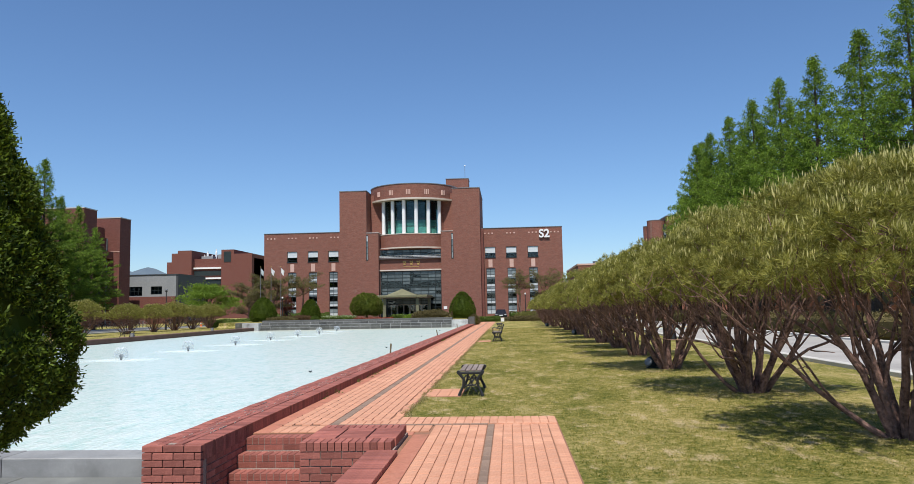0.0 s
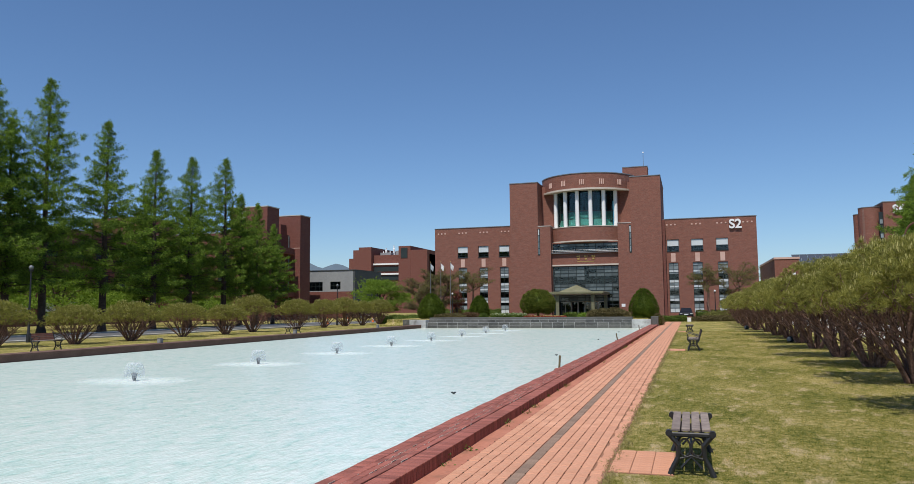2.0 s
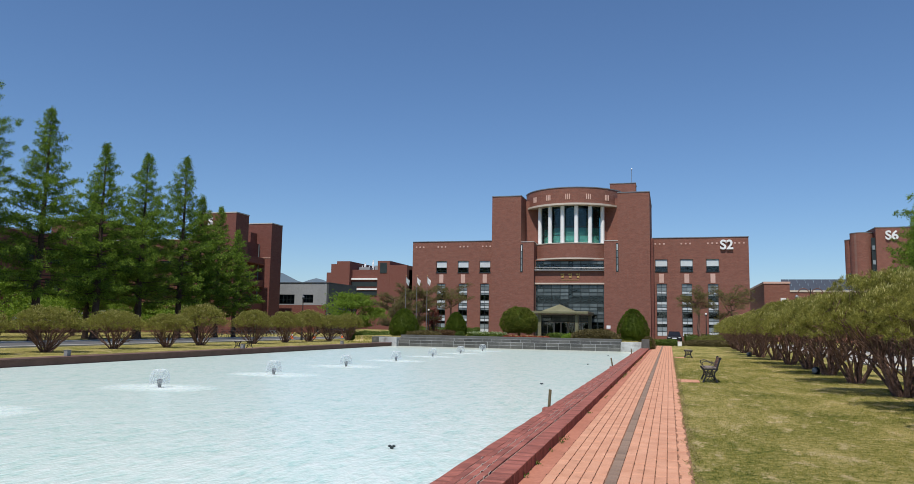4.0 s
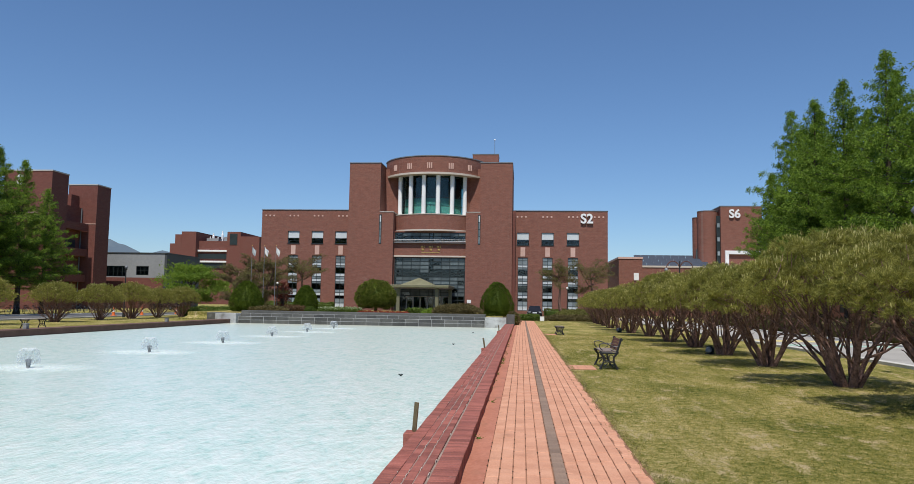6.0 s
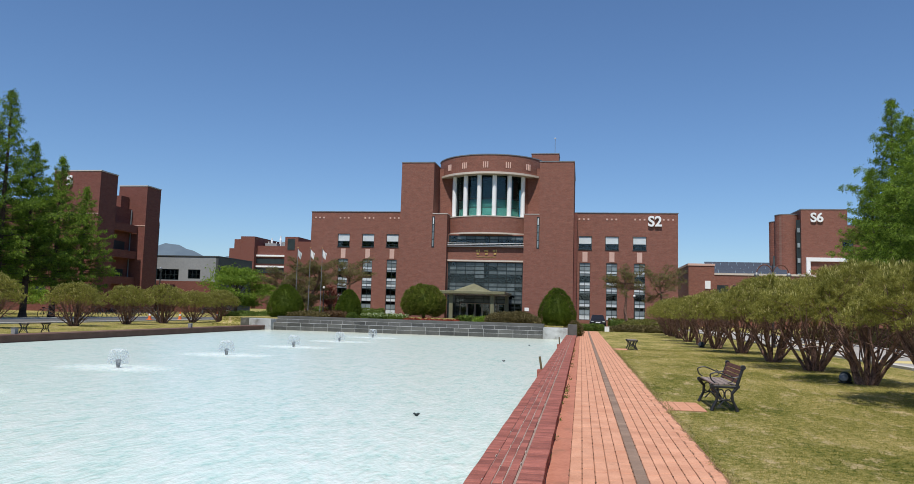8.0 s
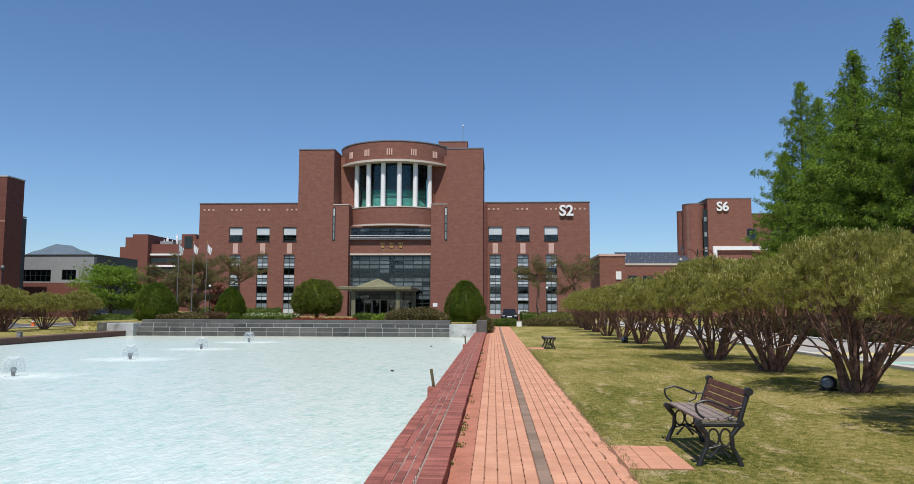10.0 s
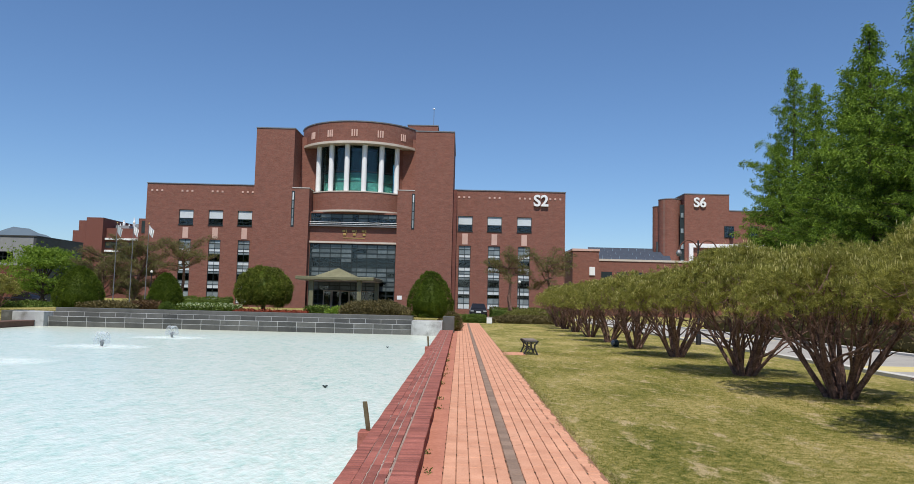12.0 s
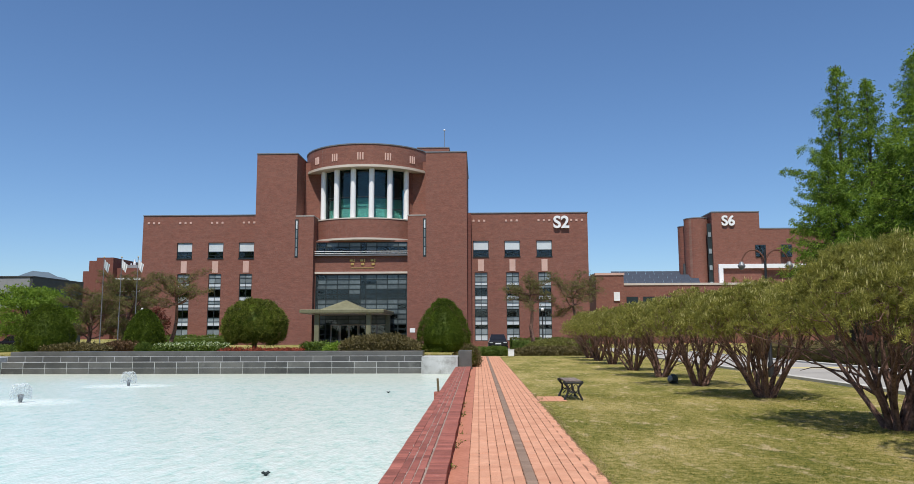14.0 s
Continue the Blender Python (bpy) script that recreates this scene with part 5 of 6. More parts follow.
for i, (x, y, s) in enumerate(ROW):
    m = pose(x, y, 0, 0, 0, 137 * i) @ Matrix.Diagonal((s, s, s * (1 + 0.05 * math.sin(i * 2.9) if i > 2 else 1), 1))
    first = i < 4 or i in (11, 12)
    source = protos[i if i < 4 else 2 + i % 2] if i < 11 else plain[i % 2]
    c = source if first else copy_thing(source, Matrix.Identity(4))
    c.matrix_basis = m
    tagged(c, NEAR_PINE, "tree", "pines beside the path")
LEFT = ((-29.3, 23.4), (-30.0, 28.3), (-28.6, 31.7), (-28.4, 35.5), (-29.4, 41.2), (-29.0, 45.2), (-30.0, 50.0), (-29.9, 56.4), (-30.3, 62.0), (-30.5, 66.7), (-30.6, 71.0), (-30.5, 75.0), (-29.6, 18.0), (-29.8, 13.0))
for i, (x, y) in enumerate(LEFT):
    c = low_pines[i] if i < 3 else copy_thing(low_pines[i % 3], Matrix.Identity(4))
    s = 0.80 + 0.05 * math.sin(i * 2.3)
    c.matrix_basis = pose(x, y, 0, 0, 0, 71 * i) @ Matrix.Diagonal((s * 1.05, s * 1.05, s * (1.15 if 5 < i < 12 else 0.94), 1))
    tagged(c, "low table pine on the lawn beyond the pool", "tree", "pines beyond the pool")

# dawn redwoods on both sides
reds = [tagged(redwood(s, h), "tall slender dawn redwood with fresh green feathery leaves", "tree", "dawn redwoods") for s, h in ((5, 18.4), (6, 19.6), (7, 16.8), (9, 15.6))]
SPOTS = ((-44, 33.9, 0, 1.0), (-44, 39.1, 0, 1.0), (-44.5, 44.4, 1, 1.0), (-44, 49.8, 2, 1.04), (-44.5, 41.2, 3, 1.0), (-44, 55.7, 3, 1.04), (-44, 60.7, 3, 1.06), (-44, 66.1, 2, 1.04), (-44, 69.0, 3, 0.9), (-44, 72.2, 3, 0.87),
         (-44, 28.5, 1, 0.97), (-43.5, 24.0, 2, 1.0), (-44, 75.5, 3, 0.74), (-47, 58.0, 3, 0.8), (-47, 64.0, 2, 0.7),
         (27.2, 89.0, 0, 1.2), (20.4, 65.5, 3, 1.06), (22.0, 68.5, 2, 0.98), (20.4, 60.9, 3, 1.06), (20.3, 55.0, 2, 0.98), (22.3, 58.0, 1, 0.83), (20.3, 49.5, 3, 1.04), (20.2, 44.0, 2, 0.96), (20.2, 38.5, 3, 1.0), (20.2, 33.2, 3, 0.97), (20.3, 29.0, 2, 0.90), (21.8, 52.3, 3, 0.97), (22.0, 46.8, 2, 0.9), (22.3, 64.0, 2, 0.92), (23.2, 83.0, 3, 0.92), (25.6, 82.0, 2, 1.1), (18.9, 63.0, 3, 0.70), (18.8, 68.0, 2, 0.62), (23.0, 72.5, 1, 0.84), (24.5, 66.5, 0, 0.88), (18.9, 57.5, 3, 0.66))
planted = set()
for i, (x, y, k, s) in enumerate(SPOTS):
    c = copy_thing(reds[k], Matrix.Identity(4)) if k in planted else reds[k]
    planted.add(k)
    c.matrix_basis = pose(x, y, 0, 0, 0, 97 * i) @ Matrix.Diagonal((s, s, s, 1))

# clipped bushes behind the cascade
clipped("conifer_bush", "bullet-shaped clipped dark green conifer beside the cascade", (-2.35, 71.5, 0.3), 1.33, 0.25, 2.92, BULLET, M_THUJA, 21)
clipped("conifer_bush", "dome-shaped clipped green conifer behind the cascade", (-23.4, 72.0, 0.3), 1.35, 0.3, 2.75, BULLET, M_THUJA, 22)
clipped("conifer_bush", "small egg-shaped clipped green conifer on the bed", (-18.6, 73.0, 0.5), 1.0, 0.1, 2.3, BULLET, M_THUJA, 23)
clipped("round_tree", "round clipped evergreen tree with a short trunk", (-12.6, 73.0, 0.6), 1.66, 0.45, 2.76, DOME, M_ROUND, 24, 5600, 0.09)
hedge("hedge", "bronze-green mounded hedge behind the cascade", -7.3, -3.5, 69.2, 71.2, 0.6, 1.42, M_BROWNH, 31, None, 160, 0.6)
hedge("hedge", "small pale green shrub beside the entrance steps", -8.3, -7.2, 70.2, 71.4, 0.6, 1.02, M_MAPLE, 45, None, 160, 0.7)
hedge("flower_bed", "bed of white flowering shrubs behind the cascade", -16.5, -13.4, 69.5, 71.5, 0.6, 0.96, M_HEDGE, 32, M_WFLOW)
hedge("flower_bed", "low bed of red flowers behind the cascade", -13.3, -9.6, 69.4, 71.6, 0.6, 0.70, M_REDF, 33, M_REDF)
hedge("hedge", "low green hedge before the entrance", -9.8, -8.7, 71.8, 73.4, 0.6, 1.0, M_HEDGE, 34)
hedge("hedge", "bronze-brown mounded hedge behind the cascade", -22.3, -19.6, 69.6, 71.6, 0.6, 1.04, M_BROWNH, 35, None, 160, 0.5)
hedge("hedge", "red-brown mounded shrubs behind the cascade", -20.6, -17.9, 71.6, 73.6, 0.6, 1.14, M_RUST, 46, None, 160, 0.6)
hedge("hedge", "green hedge at the end of the brick path", -1.2, 1.35, 84.2, 85.4, 0.0, 0.50, M_HEDGE, 36)
hedge("hedge", "long green hedge at the end of the lawn", 1.9, 7.6, 84.4, 85.8, 0.0, 0.50, M_BROWNH, 37, None, 160, 0.3)
hedge("hedge", "higher clipped green hedge behind the lawn's end", 2.9, 7.8, 88.5, 90.5, 0.0, 0.98, M_OLIVE, 38, None, 160, 0.7)
hedge("hedge", "green hedge with red leaves at the wing's foot", 2.5, 10.5, 104.5, 105.6, 0.0, 0.95, M_HEDGE, 39, M_WINE, 60)
hedge("hedge", "green hedge at the foot of the brick wing", -34.0, -24.5, 104.5, 105.6, 0.0, 1.3, M_HEDGE, 40, None, 60)
hedge("hedge", "long dark green hedge beyond the road", 17.0, 18.6, -10.0, 82.0, 0.0, 0.95, M_BROWNH, 43, None, 40)
hedge("hedge", "low green hedge beside the crossroad", -31.5, -24.5, 76.8, 78.2, 0.0, 0.8, M_HEDGE, 41, None, 90)
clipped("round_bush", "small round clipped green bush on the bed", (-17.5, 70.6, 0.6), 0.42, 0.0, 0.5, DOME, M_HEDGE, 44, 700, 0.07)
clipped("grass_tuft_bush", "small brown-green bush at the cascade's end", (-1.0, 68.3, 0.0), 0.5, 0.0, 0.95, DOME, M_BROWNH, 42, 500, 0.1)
for k, (x, y, h, s) in enumerate(((-25.3, 92, 6.2, 2.5), (-29.6, 93, 6.2, 2.6), (-33.0, 94, 5.8, 2.8), (-31.0, 97, 6.8, 2.4), (4.1, 95, 6.4, 2.1), (8.3, 95.5, 6.2, 2.6))):
    umbrella_pine("red_pine", "red pine with bent bare trunk and cloud-like crown before the hall", (x, y, 0), h, s, 50 + k, None, 2.2 if k in (1, 2, 3) else 1.4, 2 if k in (1, 2, 3) else 6)
broad_tree("maple_tree", "broad bright fresh-green maple tree", (-40.5, 98, 0), 5.5, 3.9, 1.6, 61, M_MAPLE, 3600, 0.16)
broad_tree("small_tree", "small wine-red leaved tree beside the brick wing", (-28.6, 97.0, 0), 3.8, 1.0, 0.6, 62, M_WINE, 420, 0.15)
for k, (x, y, h) in enumerate(((-52, 34, 4.5), (-53, 44, 4.2), (-54, 55, 4.6), (-56, 66, 4.4), (-55, 78, 4.0), (-52, 24, 4.4))):
    broad_tree("broadleaf_tree", "low spreading bright-green tree behind the redwoods", (x, y, 0), h, 4.6, 1.2, 70 + k, M_MAPLE, 1500, 0.2)
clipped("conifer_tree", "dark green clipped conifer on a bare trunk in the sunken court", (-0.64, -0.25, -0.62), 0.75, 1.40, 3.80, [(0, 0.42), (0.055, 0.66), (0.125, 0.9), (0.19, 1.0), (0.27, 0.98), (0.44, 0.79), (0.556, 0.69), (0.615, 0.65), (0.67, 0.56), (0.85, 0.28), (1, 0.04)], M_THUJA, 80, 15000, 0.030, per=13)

# short grass on the near lawn
rng = np.random.default_rng(90)
n = 230000
gx = rng.uniform(0.82, 7.5, n)
gy = 3.0 + 50 * rng.uniform(0, 1, n) ** 1.25
ok = ~((gy < 6.75) & (gx < 3.05)) & ~((gx < 1.5) & ((np.abs(gy - 9.8) < 0.62) | (np.abs(gy - 31.1) < 0.6) | (np.abs(gy - 51.6) < 0.6)))
v, f = leaves(rng, np.stack([gx, gy, np.zeros(n)], 1)[ok], 0.030, 0.0055, 1, 0.0, 0.7)
v[:, 2] = np.abs(v[:, 2])
g = part("grass", mesh_np("grass", v, f), M_GRASS)
tagged(g, "short mown grass blades, green and straw-coloured", "grass", kind="stuff")
# a ragged fringe of grass and straw along the path's edge
n = 6500
ey = 6.8 + 46 * rng.uniform(0, 1, n) ** 1.3
ex = 0.865 + 0.035 * np.sin(ey * 3.1) + 0.025 * np.sin(ey * 7.7) + rng.normal(size=n) * 0.035
v, f = leaves(rng, np.stack([ex, ey, np.full(n, 0.008)], 1), 0.055, 0.007, 1, 0.0, 0.5)
v[:, 2] = np.maximum(v[:, 2], 0.006)
tagged(part("grass_fringe", mesh_np("grass_fringe", v, f), M_STRAW), "ragged straw and grass fringe along the path", "grass", kind="stuff")
# dry straw round the feet of the pines
c = np.concatenate([np.stack([x + rng.normal(size=1300) * 0.75, y + rng.normal(size=1300) * 0.75, np.full(1300, 0.004)], 1) for x, y, _ in ROW[:11]])
v, f = leaves(rng, c, 0.06, 0.008, 1, 0.0, 0.25)
v[:, 2] = np.clip(np.abs(v[:, 2]), 0.004, 0.03)
tagged(part("dry_grass", mesh_np("dry_grass", v, f), M_STRAW), "dry straw and needles scattered under the pines", "grass", kind="stuff")
# weeds along the foot of the pool wall
wy = rng.uniform(8, 60, 46)
c = np.stack([-0.87 + 0.03 * rng.normal(size=46), wy, np.full(46, 0.012)], 1)
v, f = leaves(rng, c, 0.042, 0.016, 22, 0.026, 0.8)
v[:, 2] = np.maximum(v[:, 2], 0.012)
tagged(part("weeds", mesh_np("weeds", v, f), M_HEDGE), "small green weeds at the foot of the wall", "weed", kind="stuff")


# ---- benches, fountains, lamps and small things ----
def rounded(pts, m=5):
    """A smooth run of points through the given ones."""
    q = [pts[0]] + list(pts) + [pts[-1]]
    out = []
    for p0, p1, p2, p3 in zip(q, q[1:], q[2:], q[3:]):
        for t in np.linspace(0, 1, m, endpoint=False):
            out.append(tuple(0.5 * (2 * b + (c - a) * t + (2 * a - 5 * b + 4 * c - d) * t * t + (3 * b - a - 3 * c + d) * t ** 3) for a, b, c, d in zip(p0, p1, p2, p3)))
    return out + [pts[-1]]


def bench(length, back, label, at, turn=0.0, group="benches"):
    """A cast-iron bench with wooden slats; it faces -x, and its near end is at y = 0."""
    ob = thing("park_bench", label, "bench", group, at=at, turn=turn)
    w = 0.40
    for k in range(4):
        x = 0.015 + k * 0.098
        part("seat_slat", boxed(x, x + 0.085, 0.03, length - 0.03, 0.432, 0.462, 0.006), M_PLANK, ob)
    for y in (0.0, length):
        s = 1 if y == 0 else -1
        e = part("end_frame", boxed(-0.02, w + 0.02, y - 0.025, y + 0.025, 0.385, 0.430, 0.01), M_IRON, ob)
        for x0 in (0.0, w):
            m = 0.08 if x0 == 0 else -0.08
            part("leg", tube(bmesh.new(), [(x0, y, 0.40), (x0 + m, y, 0.30), (x0 + m * 0.9, y, 0.18), (x0 + m * 0.2, y, 0.07), (x0 - m * 0.1, y, 0.0)], [0.030, 0.026, 0.024, 0.026, 0.032], 8), M_IRON, e)
        bm = bmesh.new()
        for cx in (0.14, 0.26):
            tube(bm, [(cx + 0.055 * math.cos(t), y, 0.28 + 0.085 * math.sin(t)) for t in np.linspace(0, 6.28, 15)], 0.011, 6)
        tube(bm, [(0.06, y, 0.16), (0.20, y, 0.20), (0.34, y, 0.16)], 0.013, 6)
        tube(bm, [(0.10, y, 0.08), (0.20, y, 0.19), (0.30, y, 0.08)], 0.013, 6)
        part("scrollwork", bm, M_IRON, e)
        for x in (-0.01, w + 0.01):
            part("boss", tube(bmesh.new(), [(x, y - 0.036, 0.42), (x, y + 0.036, 0.42)], 0.033, 12), M_IRON, e)
    part("stretcher", tube(bmesh.new(), [(0.2, 0.0, 0.19), (0.2, length, 0.19)], 0.013, 6), M_IRON, ob)
    if back:
        for y in (0.0, length):
            part("back_post", tube(bmesh.new(), [(w - 0.01, y, 0.40), (w + 0.04, y, 0.56), (w + 0.10, y, 0.735)], [0.028, 0.026, 0.024], 8), M_IRON, ob)
            part("back_boss", tube(bmesh.new(), [(w + 0.10, y - 0.034, 0.74), (w + 0.10, y + 0.034, 0.74)], 0.04, 12), M_IRON, ob)
            arm = [(w + 0.03, 0.58), (w - 0.08, 0.565), (0.20, 0.61), (0.09, 0.645), (0.01, 0.63), (-0.03, 0.60), (-0.01, 0.52), (0.05, 0.47)]
            part("armrest", tube(bmesh.new(), [(x, y, z) for x, z in rounded(arm)], 0.012, 7), M_IRON, ob, "curled iron armrest", True)
            part("arm_scroll", tube(bmesh.new(), [(0.25, y, 0.47), (0.33, y, 0.50), (0.35, y, 0.56), (0.30, y, 0.60)], 0.010, 6), M_IRON, ob)
        for k in range(4):
            p = part("back_slat", boxed(-0.012, 0.012, 0.03, length - 0.03, 0.0, 0.068, 0.005), M_PLANKR, ob, "red-brown stained slat")
            p.matrix_basis = pose(w + 0.003 + 0.025 * k, 0, 0.47 + 0.072 * k, 0, 19, 0)
    return ob


bench(1.30, False, "backless cast-iron bench with weathered grey slats on the lawn", (1.47, 9.25, 0))
bench(1.35, True, "cast-iron bench with red-brown backrest and curled armrests", (1.60, 30.72, 0))
bench(1.20, False, "backless bench with crossed black iron legs near the path's end", (1.46, 51.25, 0))
bench(1.20, True, "cast-iron bench with backrest beyond the pool", (-24.6, 27.0, 0), 180)
bench(1.35, False, "backless slatted bench beyond the pool", (-24.7, 47.9, 0), 180)
pads = thing("bench_pads", "small brick pads joining benches to the path", "pavement", kind="structure")
for y in (9.2, 30.5, 51.0):
    part("pad_bed", boxed(0.84, 1.5, y, y + 1.2, -0.1, 0.006), M_JOINT, pads)

def nozzle(at, label):
    """A bell fountain: dark cone, a thin dome of water and a ring of foam."""
    ob = thing("fountain_jet", label, "fountain", "pool jets", at=at)
    part("cone", lathe(bmesh.new(), [(0.03, -0.35), (0.035, 0.0), (0.075, 0.20), (0.05, 0.22)], 14), M_METAL, ob, "dark metal cone", True)
    bm = bmesh.new()
    n, seg, rows = 0, 22, []
    for k in range(9):
        t = k / 8
        r, z = 0.05 + 0.21 * math.sin(t * 1.75) ** 0.9, 0.22 + 0.27 * math.sin(min(1, 0.25 + t * 0.95) * math.pi) * (1 - 0.15 * t)
        if k == 8:
            z = 0.10
        rows.append([bm.verts.new((r * math.cos(2 * math.pi * j / seg), r * math.sin(2 * math.pi * j / seg), z)) for j in range(seg)])
    for a, b in zip(rows, rows[1:]):
        for j in range(seg):
            bm.faces.new((a[j], a[(j + 1) % seg], b[(j + 1) % seg], b[j]))
    part("water_bell", bm, M_SPRAY, ob, "thin white dome of falling water", True)
    part("foam", lathe(bmesh.new(), [(1.6, 0.004), (1.56, 0.007)], 24), M_FOAM, ob, "patch of churned white water")
    return ob


for k in range(9):
    nozzle((-12.3, 11.6 + 5.83 * k, -0.15), "bell-shaped fountain jet on a dark cone in the pool")
for y in (16.6, 29.4, 42.9, 55.3):
    ob = thing("spray_head", "small dark star-shaped spray head standing in the water", "fountain", "spray heads", at=(-3.2, y, -0.15))
    part("stem", tube(bmesh.new(), [(0, 0, -0.35), (0, 0, 0.03)], 0.025, 8), M_FRAME, ob)
    for a in range(5):
        t = 2 * math.pi * a / 5
        part("arm", tube(bmesh.new(), [(0, 0, 0.02), (0.055 * math.cos(t), 0.055 * math.sin(t), 0.04)], [0.016, 0.010], 6), M_FRAME, ob)

for k, (y, lean) in enumerate(((20.6, 4), (36.87, -9), (52.6, -4))):
    ob = thing("marker_post", "upright tarnished bronze plate on a brick stub at the pool wall", "post", "marker posts", at=(-1.53, y, 0))
    part("brick_stub", boxed(-0.17, -0.018, -0.12, 0.12, -0.6, 0.10, 0.008), M_COPE, ob)
    p = part("plate", boxed(-0.010, 0.010, -0.036, 0.036, 0.0, 0.34, 0.004), M_POST, ob)
    p.matrix_basis = pose(-0.06, 0.0, 0.096, 0, lean, 0) @ pose(0, 0, 0, 0, 0, 44)
for y in (17.0, 30.5, 43.0, 56.0):
    ob = thing("service_box", "small grey stone box on the far pool wall", "box", "wall boxes", at=(-22.3, y, 0.145))
    part("body", boxed(-0.09, 0.09, -0.10, 0.10, 0, 0.22, 0.012), M_GRANITE, ob)
    part("lid", boxed(-0.105, 0.105, -0.115, 0.115, 0.223, 0.25, 0.008), M_GRANITE, ob)


def floodlight(x, y, turn):
    ob = thing("ground_floodlight", "grey ground floodlight with domed glass beside a pine", "lamp", "floodlights", at=(x, y, 0), turn=turn)
    part("base", boxed(-0.14, 0.14, -0.10, 0.10, 0, 0.035, 0.008), M_FRAME, ob)
    part("housing", lathe(bmesh.new(), [(0.11, 0.035), (0.15, 0.08), (0.145, 0.18), (0.10, 0.26), (0.03, 0.29)], 14), M_FRAME, ob, smooth=True)
    p = part("lens", lathe(bmesh.new(), [(0.11, 0), (0.10, 0.03), (0.05, 0.055), (0.01, 0.06)], 14), M_METAL, ob, "pale domed glass", True)
    p.matrix_basis = pose(-0.09, -0.06, 0.15, 70, 0, -50)


for x, y, a in ((5.84, 14.7, 0), (6.0, 37.75, 20), (5.5, 57.0, -10)):
    floodlight(x, y, a)


def street_lamp(x, y, h, double, label):
    ob = thing("street_lamp", label, "lamp", at=(x, y, 0))
    part("pole", lathe(bmesh.new(), [(0.11, 0), (0.11, 0.45), (0.07, 0.55), (0.05, h * 0.6), (0.04, h)], 12), M_IRON, ob, smooth=True)
    if double:
        for s in (-1, 1):
            hoop = [(s * (0.42 - 0.42 * math.cos(t)), 0, h - 0.55 + 0.55 * math.sin(t)) for t in np.linspace(0.1, 3.0, 12)]
            part("arm", tube(bmesh.new(), hoop, 0.03, 6), M_PLANKR, ob, "curled red-brown arm")
            part("lantern", lathe(bmesh.new(), [(0.05, 0.12), (0.13, 0.0), (0.13, -0.05), (0.05, -0.16)], 12, (s * 0.84, 0, h - 0.55)), M_METAL, ob)
    else:
        part("collar", lathe(bmesh.new(), [(0.06, 0), (0.12, 0.05), (0.12, 0.1)], 12, (0, 0, h)), M_IRON, ob)
        part("globe", lathe(bmesh.new(), [(0.06, 0), (0.11, 0.06), (0.125, 0.13), (0.10, 0.20), (0.03, 0.25)], 14, (0, 0, h + 0.1)), M_METAL if h > 3.5 else M_WHITE, ob, "smooth round globe", True)
    return ob


street_lamp(9.7, 60.0, 4.5, True, "street lamp with two curled red-brown arms")
street_lamp(9.7, 30.0, 4.5, True, "street lamp with two curled red-brown arms")
street_lamp(-32.6, 24.4, 3.9, False, "black lamp post with a dull grey globe beside the road")
street_lamp(-33.0, 32.9, 3.9, False, "black lamp post with a dull grey globe beside the road")
street_lamp(-33.0, 70.0, 3.9, False, "black lamp post with a dull grey globe beside the road")
street_lamp(4.6, 93.0, 3.2, False, "small lamp post with a white globe before the hall")
street_lamp(-27.6, 92.0, 3.3, False, "small lamp post with a white globe before the hall")

for x, cols in ((-29.9, (M_MAPLE, M_WHITE)), (-28.5, (M_WHITE, M_WHITE)), (-27.2, (M_WHITE, M_WHITE))):
    ob = thing("flagpole", "slender flagpole with a small flag before the hall", "flagpole", "flagpoles", at=(x, 90.0, 0.0))
    part("pole", tube(bmesh.new(), [(0, 0, 0), (0, 0, 7.5)], [0.045, 0.025], 8), M_METAL, ob)
    part("finial", lathe(bmesh.new(), [(0.02, 0), (0.07, 0.06), (0.02, 0.12)], 8, (0, 0, 7.5)), M_GOLD, ob)
    bm = bmesh.new()
    prev = None
    for k in range(8):
        u = k / 7
        q = [bm.verts.new((0.04 + u * w, 0.07 * math.sin(k * 2.2) + t, z - 0.42 * u ** 0.8)) for z, w in ((7.4, 0.42), (6.75, 0.30)) for t in (0, 0.008)]
        if prev:
            for i, j in ((0, 1), (1, 3), (3, 2), (2, 0)):
                bm.faces.new((prev[i], prev[j], q[j], q[i]))
        prev = q
    part("flag", bm, M_BLIND if x < -29 else M_WHITE, ob, "white flag with small emblem")


